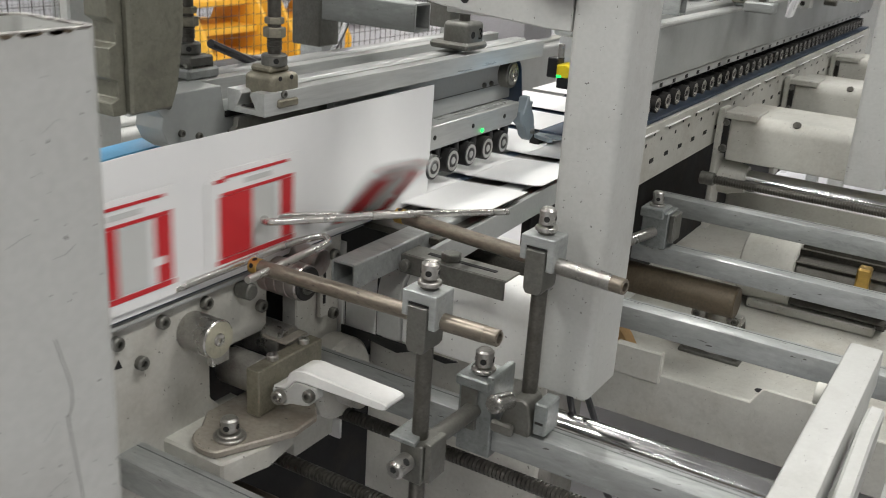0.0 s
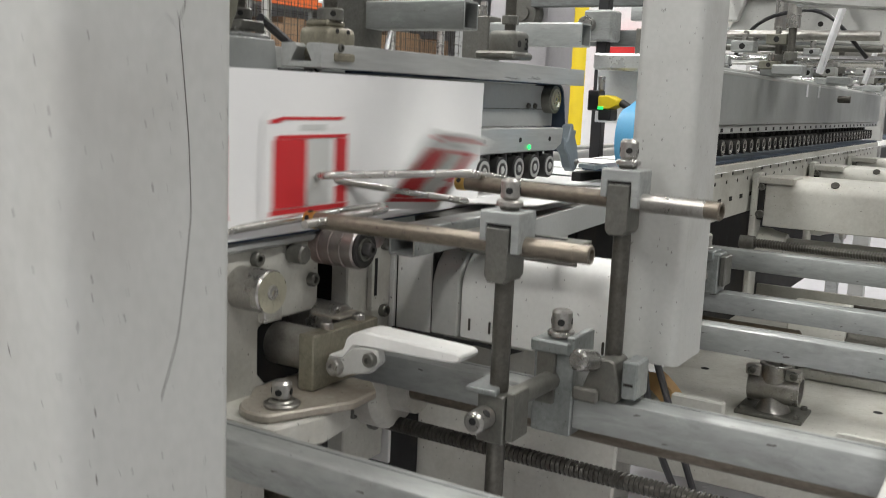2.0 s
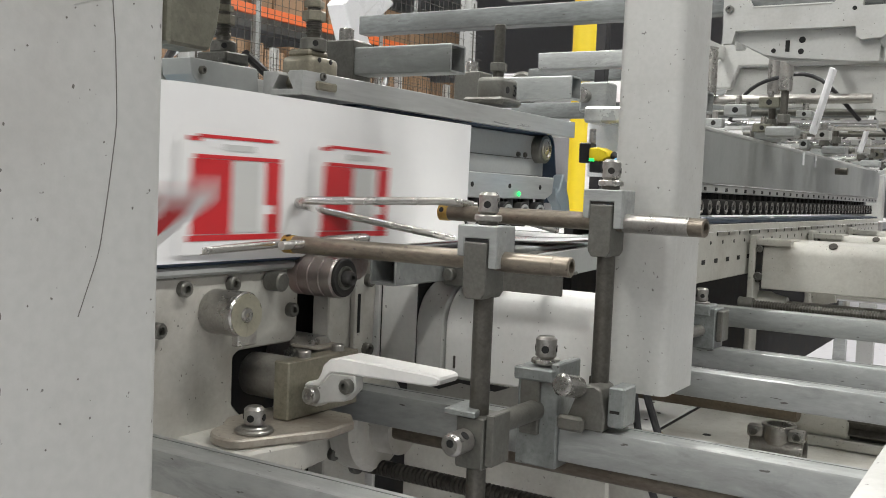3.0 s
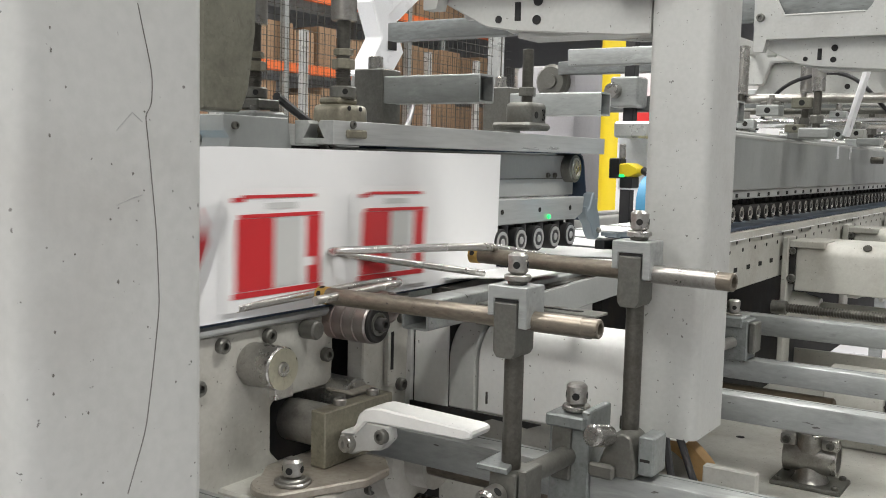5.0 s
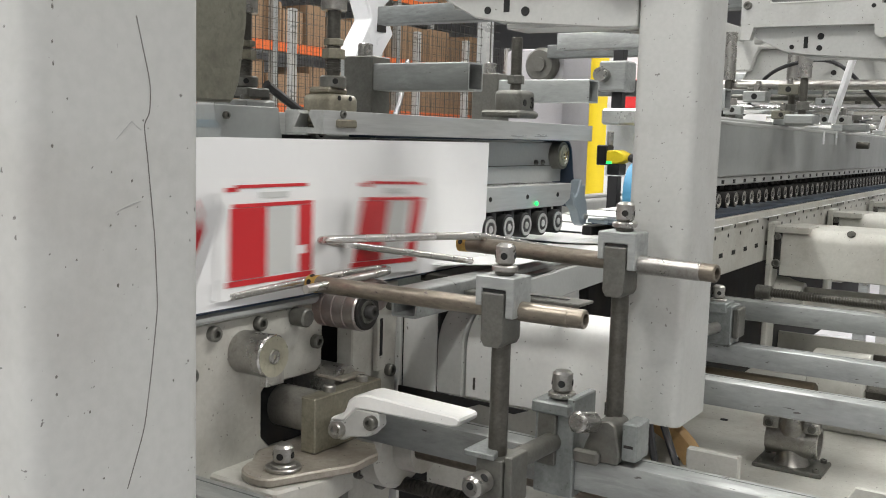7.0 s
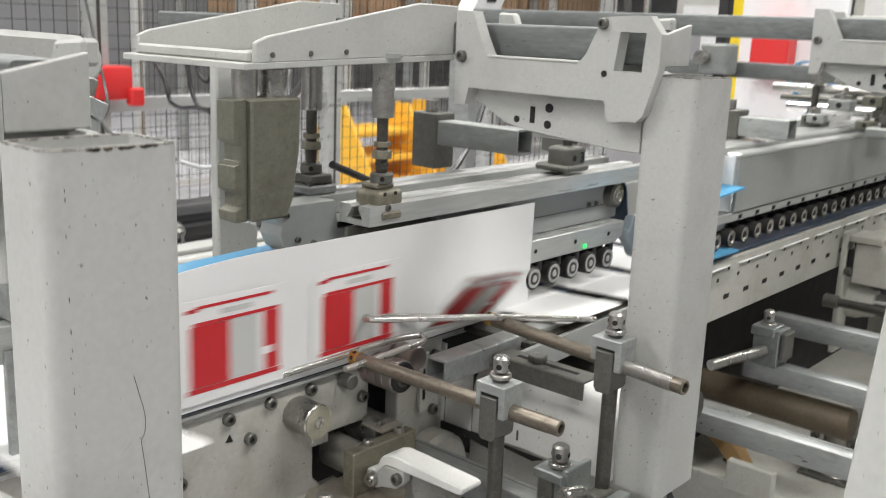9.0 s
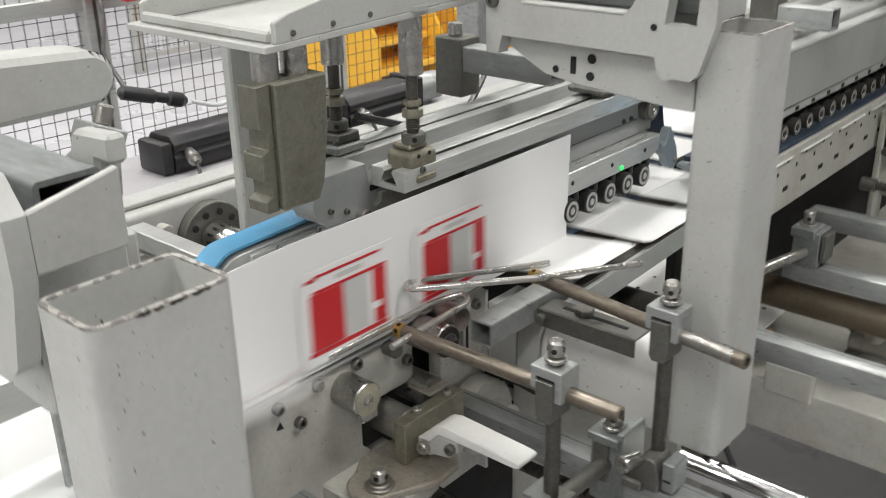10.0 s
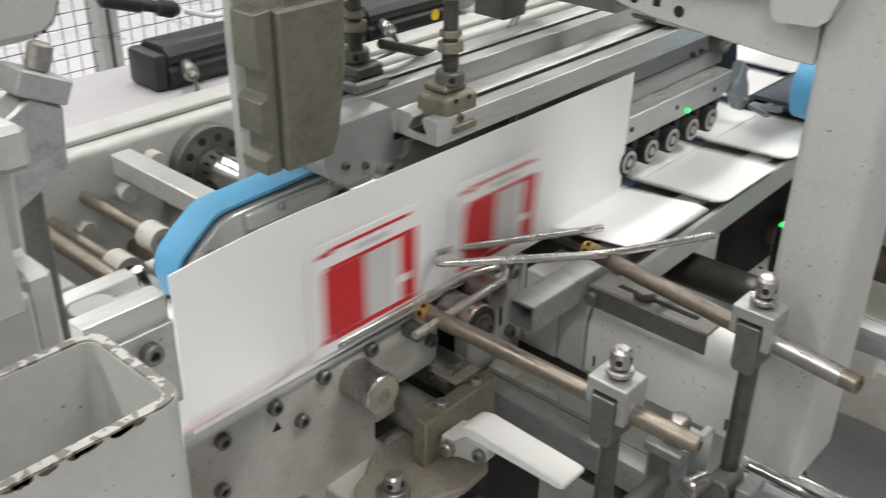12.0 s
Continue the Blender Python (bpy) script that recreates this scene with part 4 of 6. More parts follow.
# ---- adjustable rod stands with bent wire guides ----
def rod_stand(xp, y, z, xe, xb, wire, zlow, skew=0.0, bare=None):
    """A post with a clamp head that grips a horizontal rod; at the rod's end a wire guide."""
    s = thing("rod_stand", "dark steel post with a clamp head gripping a worn rod", "rod stand", (xp, y, zlow), "rod stands")
    ya, yb = y + skew * (xb - xp), y + skew * (xe - xp)
    part("rod", Geo().pipe((xb, ya, z), (xe, yb, z), 0.0094, 0.0058), ROD, s, "worn brownish steel tube with an open end")
    part("rod_sleeve", Geo().pipe((xp + 0.020, y + skew * 0.020, z), (xe - 0.016, y + skew * (xe - 0.016 - xp), z), 0.0099, 0.0096), bare or ROD, s)
    jaw = [(xp - 0.0215, z + 0.034), (xp + 0.0215, z + 0.034), (xp + 0.0215, z - 0.006), (xp + 0.0125, z - 0.006), (xp + 0.0125, z + 0.0215), (xp - 0.014, z + 0.0215), (xp - 0.014, z + 0.004), (xp - 0.0215, z + 0.004)]
    part("clamp_jaw", Geo().prism("y", jaw, y - 0.0185, y + 0.0185, 0.001), GALV, s, "pale zinc clamp jaw")
    # black strip set into the slit as its shadow
    part("jaw_shadow_gap", Geo().box((xp - 0.0135, y - 0.0175, z + 0.0185), (xp + 0.012, y + 0.017, z + 0.0212), 0), VOID, s, "black strip for the shade between jaw and slab")
    slab = [(xp - 0.0128, z + 0.018), (xp + 0.0118, z + 0.018), (xp + 0.0118, z - 0.030), (xp + 0.008, z - 0.036), (xp - 0.009, z - 0.036), (xp - 0.0128, z - 0.030)]
    part("clamp_slab", Geo().prism("y", slab, y - 0.021, y + 0.017, 0.001), CAST, s, "grey steel clamp slab")
    part("pinch_hole", Geo().cyl((xp + 0.0216, y - 0.004, z + 0.004), (xp + 0.0220, y - 0.004, z + 0.004), 0.0035, 10, 0.0001), VOID, s)
    part("dark_ring", Geo().cyl((xp + 0.001, y, z + 0.034), (xp + 0.001, y, z + 0.0395), 0.0098, 20), POST, s)
    drilled_nut(s, (xp + 0.001, y, z + 0.0655), 0.0098, 0.0215)
    part("post", Geo().cyl((xp, y, zlow), (xp, y, z - 0.034), 0.0096, 24), POST, s)
    ring = part("brass_ring", Geo().lathe((xb - 0.014, ya, z), (xb, ya, z), [(0, 0.0075), (0.001, 0.0100), (0.013, 0.0100), (0.014, 0.0085)], 24), BRASS, s, "brass set collar")
    for dy, dz in ((-0.0095, 0.0030), (-0.0030, 0.0095)):
        part("hole", Geo().cyl((xb - 0.0075, ya + dy * 0.97, z + dz * 0.97), (xb - 0.0075, ya + dy * 1.02, z + dz * 1.02), 0.0032, 10, 0.0001), VOID, ring)
    part("wire_guide", Geo().sweep(wire, 0.0047, 12), WIRE, s, "bent bright wire guide rod")
    return s


wireA = bend([(-0.586, 0.749, 0.965), (-0.574, 0.945, 0.973), (-0.556, 0.984, 0.976), (-0.534, 0.966, 0.976), (-0.532, 0.810, 0.972)], 0.03, 8)
wireB = bend([(-0.530, 1.150, 0.972), (-0.592, 0.905, 1.012), (-0.566, 0.876, 1.018), (-0.440, 1.010, 1.024), (-0.402, 1.199, 0.990)], 0.03, 10)
rod_stand(-0.316, 0.857, 0.971, -0.227, -0.549, wireA, 0.60, 0.02)
rod_stand(-0.252, 1.003, 1.010, -0.144, -0.462, wireB, 0.835, -0.13, NICKEL)


def bar_clamps():
    c = thing("bar_clamp", "zinc clamp block with a drilled nut on the square bar", "clamp", (-0.31, 0.98, 0.76), "bar clamps")
    part("body", Geo().prism("y", [(-0.334, 0.745), (-0.286, 0.745), (-0.286, 0.858), (-0.296, 0.858), (-0.296, 0.846), (-0.334, 0.846)], 0.974, 1.030, 0.0015), ZINC, c)
    part("head", Geo().box((-0.336, 0.966, 0.838), (-0.290, 1.02, 0.852), 0.002), ZINC, c)
    part("tongue", Geo().box((-0.328, 0.968, 0.780), (-0.306, 0.9745, 0.846), 0.001), CAST, c)
    drilled_nut(c, (-0.310, 0.99, 0.884), 0.0115, 0.024)
    part("link_rod", Geo().cyl((-0.316, 0.86, 0.806), (-0.312, 0.976, 0.806), 0.011, 24), CAST, c, "short steel link rod")
    lo = thing("bar_clamp", "dark steel post clamp with a cross-drilled screw", "clamp", (-0.315, 0.857, 0.79), "bar clamps")
    part("body", Geo().prism("z", [(-0.330, 0.838), (-0.300, 0.838), (-0.300, 0.880), (-0.330, 0.880)], 0.772, 0.822, 0.0015), CAST, lo)
    part("jaw", Geo().prism("z", [(-0.341, 0.832), (-0.306, 0.832), (-0.309, 0.846), (-0.331, 0.880), (-0.341, 0.880)], 0.8225, 0.8285, 0.001), ZINC, lo)
    part("side_jaw", Geo().box((-0.2995, 0.842, 0.776), (-0.291, 0.876, 0.826), 0.001), CAST, lo)
    sc = part("screw", Geo().cyl((-0.318, 0.838, 0.800), (-0.318, 0.808, 0.800), 0.0112, 24, 0.003), NICKEL, lo)
    part("hole", Geo().cyl((-0.318, 0.8085, 0.802), (-0.318, 0.8075, 0.802), 0.004, 10, 0.0002), VOID, sc)
    part("hole", Geo().cyl((-0.3105, 0.822, 0.8078), (-0.3098, 0.822, 0.8086), 0.0045, 10, 0.0002), VOID, sc)
    b = thing("bar_clamp", "tilted dark clamp with a round screw holding a post", "clamp", (-0.25, 0.98, 0.8), "bar clamps")
    part("body", Geo().prism("y", [(-0.276, 0.800), (-0.268, 0.794), (-0.234, 0.794), (-0.232, 0.806), (-0.238, 0.838), (-0.246, 0.842), (-0.262, 0.838)], 0.972, 1.012, 0.002), CAST, b)
    part("foot", Geo().box((-0.282, 0.962, 0.792), (-0.252, 0.9715, 0.808), 0.003, m=None), CAST, b)
    part("screw", Geo().cyl((-0.262, 0.97, 0.838), (-0.266, 0.934, 0.846), 0.0115, 24, 0.003), NICKEL, b)
    part("side_jaw", Geo().box((-0.2315, 0.976, 0.80), (-0.214, 1.012, 0.842), 0.002), ZINC, b)
    part("slit", Geo().box((-0.2285, 0.9752, 0.815), (-0.218, 0.9762, 0.818), 0), VOID, b)


bar_clamps()


def cable(path, r, label):
    pts = bend(path, 0.15, 10)
    return solid("cable", Geo().sweep(pts, r, 8), BLACK, label, "cable")


def end_clamp():
    e = thing("bar_clamp", "zinc end clamp with a drilled nut on a cross bar", "clamp", (-0.40, 1.87, 0.76), "bar clamps")
    part("body", Geo().box((-0.428, 1.862, 0.755), (-0.374, 1.922, 0.832), 0.002), ZINC, e)
    part("head", Geo().box((-0.432, 1.856, 0.818), (-0.384, 1.912, 0.838), 0.002), ZINC, e)
    part("side_jaw", Geo().box((-0.3735, 1.868, 0.77), (-0.362, 1.915, 0.828), 0.002), CAST, e)
    drilled_nut(e, (-0.408, 1.885, 0.868), 0.0115, 0.026)
    part("link_rod", Geo().cyl((-0.400, 1.858, 0.790), (-0.440, 1.70, 0.785), 0.011, 20), NICKEL, e, "short steel link rod")
    solid("round_beam", Geo().cyl((-0.62, 1.90, 0.668), (-0.22, 1.90, 0.668), 0.033, 36, 0.003), RUST, "brown oil-stained round steel beam across the machine", "steel beam")
    solid("round_beam", Geo().cyl((-0.60, 1.36, 0.835), (-0.30, 1.36, 0.835), 0.026, 32, 0.003), POST, "dark oily round beam behind the white cover", "steel beam")
    solid("round_beam", Geo().cyl((-0.60, 1.27, 0.80), (-0.30, 1.27, 0.80), 0.020, 28, 0.003), CAST, "grey worn round beam behind the white cover", "steel beam")
    # made-up dark sheet; covers bright floor that would show through the gaps
    solid("oil_pan", Geo().box((-1.31, -0.60, 0.235), (-0.66, 1.75, 0.250), 0.003), UNDERSHEET, "dark sheet added under the machine to hide the bright floor", "pan")


end_clamp()


# ---- fold-down table beside the crease ----
def side_guides():
    t = thing("square_guide_tube", "bare steel square tube with a slotted angle arm", "guide tube", (-0.5, 0.96, 0.93))
    part("tube", hollow(Geo(), "y", 0.956, 1.70, (-0.523, 0.924), (-0.486, 0.959), 0.003, 0.003, 3), GALV, t)
    # black stop inside the tube, added to shade its open mouth
    part("plug", Geo().box((-0.520, 1.04, 0.927), (-0.489, 1.045, 0.956), 0), VOID, t)
    part("angle_arm", Geo().box((-0.485, 1.058, 0.920), (-0.326, 1.061, 0.947), 0.001), CAST, t, "steel angle arm with a slot")
    part("angle_flange", Geo().box((-0.485, 1.0612, 0.9435), (-0.326, 1.102, 0.947), 0.001), CAST, t)
    part("slot", Geo().box((-0.455, 1.078, 0.9471), (-0.350, 1.086, 0.9477), 0.0002), VOID, t)
    part("bolt", Geo().cyl((-0.420, 1.082, 0.947), (-0.420, 1.082, 0.957), 0.014, 6), CAST, t)
    part("bolt", Geo().cyl((-0.474, 1.058, 0.934), (-0.474, 1.048, 0.934), 0.008, 12), CAST, t)
    h = thing("housing_cover", "white rounded housing cover of a cross drive", "cover", (-0.4, 1.1, 0.8))
    prof = [(1.090, 0.80)] + [(1.090 + 0.055 - 0.055 * math.cos(radians(a)), 0.862 + 0.055 * math.sin(radians(a))) for a in range(0, 91, 10)] + [(1.165, 0.917), (1.165, 0.80)]
    part("shell", Geo().prism("x", prof, -0.498, -0.292, 0.002), LIFTEDWHITE, h)
    part("band", Geo().prism("x", [(y - 0.004, z) for y, z in prof], -0.540, -0.500, 0.002), WHITE, h, "grey end band of the cover")
    part("end_box", Geo().box((-0.598, 1.089, 0.785), (-0.5425, 1.165, 0.912), 0.002), LIFTEDWHITE, h)
    part("gasket", Geo().box((-0.5422, 1.0895, 0.79), (-0.5402, 1.165, 0.914), 0), RUBBER, h)
    part("lower_apron", Geo().box((-0.598, 1.155, 0.30), (-0.296, 1.165, 0.7995), 0.003), CREAM, h)
    for x in (-0.485, -0.455, -0.30):
        part("clip", Geo().box((x, 1.0885, 0.812), (x + 0.003, 1.0905, 0.828), 0.0005), POST, h)
    p = thing("perforated_plate", "pale perforated plate under the folded flaps", "plate", (-0.7, 1.9, 0.6))
    part("support", Geo().box((-0.72, 1.94, 0.486), (-0.66, 2.0, 0.5955), 0.002), CREAM, p)
    part("sheet", Geo().box((-0.90, 1.80, 0.596), (-0.46, 2.12, 0.600), 0.001), LIFTEDWHITE, p)
    rnd = random.Random(5)
    for i in range(26):
        x, y = -0.86 + 0.045 * (i % 9), 1.86 + 0.09 * (i // 9) + rnd.uniform(-0.01, 0.01)
        part("hole", Geo().cyl((x, y, 0.5998), (x, y, 0.6004), 0.0050, 8, 0.0001), VOID, p)
    b = thing("glue_board", "green-lit grey steel runway board beside the flaps", "runway", (-0.45, 1.2, 0.95))
    part("side_wall", Geo().prism("x", [(1.10, 0.905), (1.80, 0.930), (1.80, 0.968), (1.10, 0.945)], -0.470, -0.462, 0.001), GREY, b, "grey green side wall of the runway")
    part("board", Geo().prism("x", [(1.13, 0.940), (1.75, 0.953), (1.75, 0.960), (1.13, 0.950)], -0.60, -0.470, 0.001), POST, b)


side_guides()


# ---- second carrier line ----
def second_carrier():
    c = thing("long_carrier", "long grey covered carrier with a row of press wheels", "belt carrier", (-0.47, 1.8, 1.0))
    part("cover", Geo().box((-0.478, 1.80, 1.072), (-0.470, 4.6, 1.184), 0.002), COVER, c, "satin grey cover plate")
    part("cover_lip", Geo().box((-0.50, 1.80, 1.180), (-0.468, 4.6, 1.190), 0.003), ALU, c)
    part("back_rail", Geo().box((-0.60, 1.72, 1.170), (-0.505, 4.6, 1.200), 0.004), ALU, c)
    part("wheel_beam", Geo().box((-0.53, 1.72, 1.052), (-0.474, 4.6, 1.071), 0.002), GREY, c)
    for i in range(34):
        part("notch", Geo().box((-0.4742, 1.83 + 0.082 * i, 1.056), (-0.4728, 1.846 + 0.082 * i, 1.064), 0.0004), VOID, c)
    wheel = Geo().lathe((-0.50, 0, 0), (-0.46, 0, 0), [(0, 0.0165), (0.001, 0.0178), (0.030, 0.0178), (0.031, 0.0168), (0.031, 0.0125), (0.0295, 0.0122), (0.0295, 0.0065), (0.0315, 0.0062), (0.0315, 0.0003)], 20).mesh("press_wheel", RUBBER)
    ring = Geo().lathe((-0.4705, 0, 0), (-0.46, 0, 0), [(0, 0.0150), (0.0022, 0.0150), (0.0022, 0.0118), (0.0005, 0.0118), (0.0005, 0.0004)], 20).mesh("bearing_ring", NICKEL)
    # same near-black as the hollows
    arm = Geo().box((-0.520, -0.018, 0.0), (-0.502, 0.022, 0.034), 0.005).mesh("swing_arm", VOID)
    for i in range(44):
        y = 1.735 + 0.0625 * i
        w = new("press_wheel", wheel)
        w.parent, w.location = c, Vector((0, y, 1.021)) - c.location
        r = new("bearing_ring", ring)
        r.parent = w
        a = new("swing_arm", arm)
        a.parent, a.location = c, Vector((0, y, 1.021)) - c.location
    for y in (3.02, 3.20):
        part("slot_tab", Geo().box((-0.4695, y - 0.012, 1.148), (-0.4675, y + 0.012, 1.186), 0.001), PALEPLASTIC, c)
    part("knob", Geo().cyl((-0.47, 3.55, 1.15), (-0.43, 3.55, 1.15), 0.012, 16), POST, c)
    part("front_edge", Geo().box((-0.62, 1.795, 1.072), (-0.478, 1.80, 1.184), 0.001), PALEPLASTIC, c)
    b = thing("blue_belt_nose", "light blue belt running round its nose pulley", "belt", (-0.52, 1.72, 1.02))
    path = [(1.80, 1.125), (1.70, 1.118), (1.66, 1.105)] + [(1.640 - 0.040 * math.sin(radians(a)), 1.050 + 0.050 * math.cos(radians(a))) for a in range(15, 180, 15)] + [(1.665, 0.9995), (1.80, 0.9985)]
    part("belt", Geo().strip(path, -0.500, -0.452, 0.004), BLUE, b)
    part("pulley", Geo().cyl((-0.503, 1.642, 1.050), (-0.449, 1.642, 1.050), 0.034, 28), CAST, b)
    part("arm", Geo().box((-0.503, 1.66, 1.035), (-0.485, 1.80, 1.070), 0.003), GREY, b)
    part("fork", Geo().prism("z", [(-0.575, 1.625), (-0.535, 1.605), (-0.530, 1.612), (-0.558, 1.632), (-0.525, 1.640), (-0.530, 1.650), (-0.575, 1.645)], 0.994, 1.001, 0.001), BLUEGREY, b, "blue grey forked guide shoe")
    l = thing("lower_runway", "cream perforated side plate under the long carrier", "machine side", (-0.45, 1.7, 0.8))
    part("side_plate", Geo().box((-0.474, 1.70, 0.862), (-0.462, 4.6, 0.984), 0.002), CREAM, l)
    part("running_belt", Geo().box((-0.60, 1.70, 0.985), (-0.468, 4.6, 0.992), 0.001), NAVY, l)
    rnd = random.Random(3)
    for i in range(60):
        y = 1.74 + 0.046 * i
        part("hole", Geo().cyl((-0.4625, y, 0.945 + 0.018 * (i % 2)), (-0.4612, y, 0.945 + 0.018 * (i % 2)), 0.0045, 8, 0.0002), VOID, l)
        if i % 2:
            part("slot", Geo().box((-0.4625, y - 0.012, 0.900), (-0.4612, y + 0.012, 0.910), 0.0004), VOID, l)
    # added black sheet in place of the shade under the long carrier
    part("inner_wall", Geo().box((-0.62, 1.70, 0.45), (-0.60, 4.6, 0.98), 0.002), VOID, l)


second_carrier()


def cross_drives():
    for k, (y, z) in enumerate(((2.417, 0.945), (3.10, 0.945), (3.80, 0.945))):
        h = thing("drive_housing", "white rounded sheet housing over a cross shaft", "cover", (-0.44, y, z - 0.14), "drive housings")
        r = 0.03
        prof = [(y, z - 0.115), (y, z - r)] + [(y + r - r * math.cos(radians(a)), z - r + r * math.sin(radians(a))) for a in range(15, 91, 15)] + [(y + 0.20, z), (y + 0.20, z - 0.115)]
        part("shell", Geo().prism("x", prof, -0.425, 0.30, 0.002), CREAM, h)
        part("end_plate", Geo().box((-0.455, y - 0.012, z - 0.30), (-0.440, y + 0.05, z + 0.012), 0.003), CREAM, h)
        # black filler gives the gap behind the end plate its shade
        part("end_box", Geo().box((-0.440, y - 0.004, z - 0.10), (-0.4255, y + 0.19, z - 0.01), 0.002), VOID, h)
        part("rib", Geo().box((-0.44, y - 0.006, z - 0.012), (-0.36, y + 0.10, z + 0.004), 0.002), CREAM, h)
        cap_screw(h, (-0.43, y - 0.012, z - 0.085), (0, -1, 0), 0.010)
        cap_screw(h, (-0.43, y - 0.012, z - 0.02), (0, -1, 0), 0.008)
        part("hole", Geo().cyl((-0.27, y + 0.012, z - 0.0055), (-0.27, y + 0.010, z - 0.003), 0.010, 14, 0.0003), POST, h)
        cy = thing("cross_cylinder", "polished cylinder in a white bearing hub", "shaft", (-0.43, y + 0.06, z - 0.16), "cross cylinders")
        part("hub", Geo().lathe((-0.46, y + 0.06, z - 0.17), (-0.36, y + 0.06, z - 0.17), [(0, 0.045), (0.045, 0.045), (0.055, 0.040), (0.075, 0.036), (0.085, 0.034)], 32), CREAM, cy)
        part("cylinder", Geo().cyl((-0.376, y + 0.06, z - 0.17), (0.5, y + 0.06, z - 0.17), 0.026, 36), CHROME, cy)


cross_drives()


def bed():
    b = thing("machine_bed", "cream painted machine bed plate with an upright lip", "machine bed", (-0.3, 1.6, 0.54))
    part("plate", Geo().box((-0.95, 1.80, 0.470), (0.70, 3.2, 0.485), 0.003), CREAM, b)
    part("front_wall", Geo().prism("y", [(-0.75, 0.405), (0.70, 0.405), (0.70, 0.52), (0.02, 0.52), (0.0, 0.555), (-0.12, 0.555), (-0.14, 0.52), (-0.75, 0.52)], 1.786, 1.799, 0.002), CREAM, b)
    part("raised_tab", Geo().box((-0.42, 1.780, 0.50), (-0.32, 1.7995, 0.568), 0.003), CREAM, b)
    part("rear_wall", Geo().box((-0.95, 3.2, 0.28), (0.70, 3.21, 0.55), 0.002), CREAM, b)
    for x in (-0.70, 0.55):
        part("foot", Geo().box((x, 1.9, 0), (x + 0.12, 2.05, 0.47), 0.004), CREAM, b)
        part("foot", Geo().box((x, 2.9, 0), (x + 0.12, 3.05, 0.47), 0.004), CREAM, b)
    for x, y in ((-0.49, 1.95), (-0.15, 1.92), (-0.10, 2.2), (-0.50, 2.3)):
        part("hole", Geo().cyl((x, y, 0.4848), (x, y, 0.4856), 0.010, 12, 0.0002), VOID, b)
    # black patch on the plate stands for the shade of a hollow
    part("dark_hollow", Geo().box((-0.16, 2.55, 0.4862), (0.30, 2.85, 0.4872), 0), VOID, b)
    f = thing("tube_socket", "cast steel cross tube socket bolted to the bed", "socket", (-0.285, 2.05, 0.485))
    x, y, z = -0.285, 2.05, 0.485
    part("base_plate", Geo().box((x - 0.068, y - 0.05, z), (x + 0.068, y + 0.05, z + 0.009), 0.002), CAST, f)
    part("neck", Geo().lathe((x, y, z + 0.009), (x, y, z + 0.11), [(0, 0.036), (0.012, 0.029), (0.08, 0.029)], 24), NICKEL, f)
    part("cross_sleeve", Geo().pipe((x - 0.05, y, z + 0.058), (x + 0.052, y, z + 0.058), 0.034, 0.026), NICKEL, f)
    part("top_sleeve", Geo().pipe((x, y, z + 0.07), (x, y, z + 0.108), 0.034, 0.024), NICKEL, f)
    for sx in (-1, 1):
        part("lug", Geo().box((x + sx * 0.040 - 0.016, y - 0.034, z + 0.082), (x + sx * 0.040 + 0.016, y - 0.006, z + 0.105), 0.005, 2), NICKEL, f)
        cap_screw(f, (x + sx * 0.042, y - 0.034, z + 0.094), (0, -1, 0), 0.008)
        for sy in (-1, 1):
            cap_screw(f, (x + sx * 0.055, y + sy * 0.038, z + 0.009), (0, 0, 1), 0.007)
    m = thing("electric_motor", "cream finned electric motor low in the machine", "motor", (-0.2, 2.1, 0.36))
    part("body", Geo().cyl((-0.33, 2.42, 0.58), (-0.20, 2.42, 0.58), 0.085, 32, 0.004), CREAM, m)
    for i in range(14):
        a = radians(i * 360 / 14)
        part("fin", Geo().box((0.0, -0.003, 0.05), (0.22, 0.003, 0.088), 0.001, m=Matrix.Translation((-0.20, 2.42, 0.58)) @ Matrix.Rotation(a, 4, "X")), POST, m)
    part("core", Geo().cyl((-0.20, 2.42, 0.58), (0.02, 2.42, 0.58), 0.07, 24), POST, m)
    part("terminal", Geo().box((-0.06, 2.32, 0.60), (-0.03, 2.36, 0.66), 0.004), BRASS, m)
    part("mount", Geo().box((-0.30, 2.36, 0.4865), (0.0, 2.48, 0.51), 0.003), CREAM, m)
    w = thing("wooden_arc", "bent plywood former lying under the column", "wood piece", (-0.5, 1.94, 0.5))
    pts = arc((-0.60, 0.40), 0.19, 10, 110, 12) + list(reversed(arc((-0.60, 0.40), 0.155, 10, 110, 12)))
    part("arc", Geo().prism("y", pts, 1.92, 1.96, 0.001), WOOD, w)


bed()


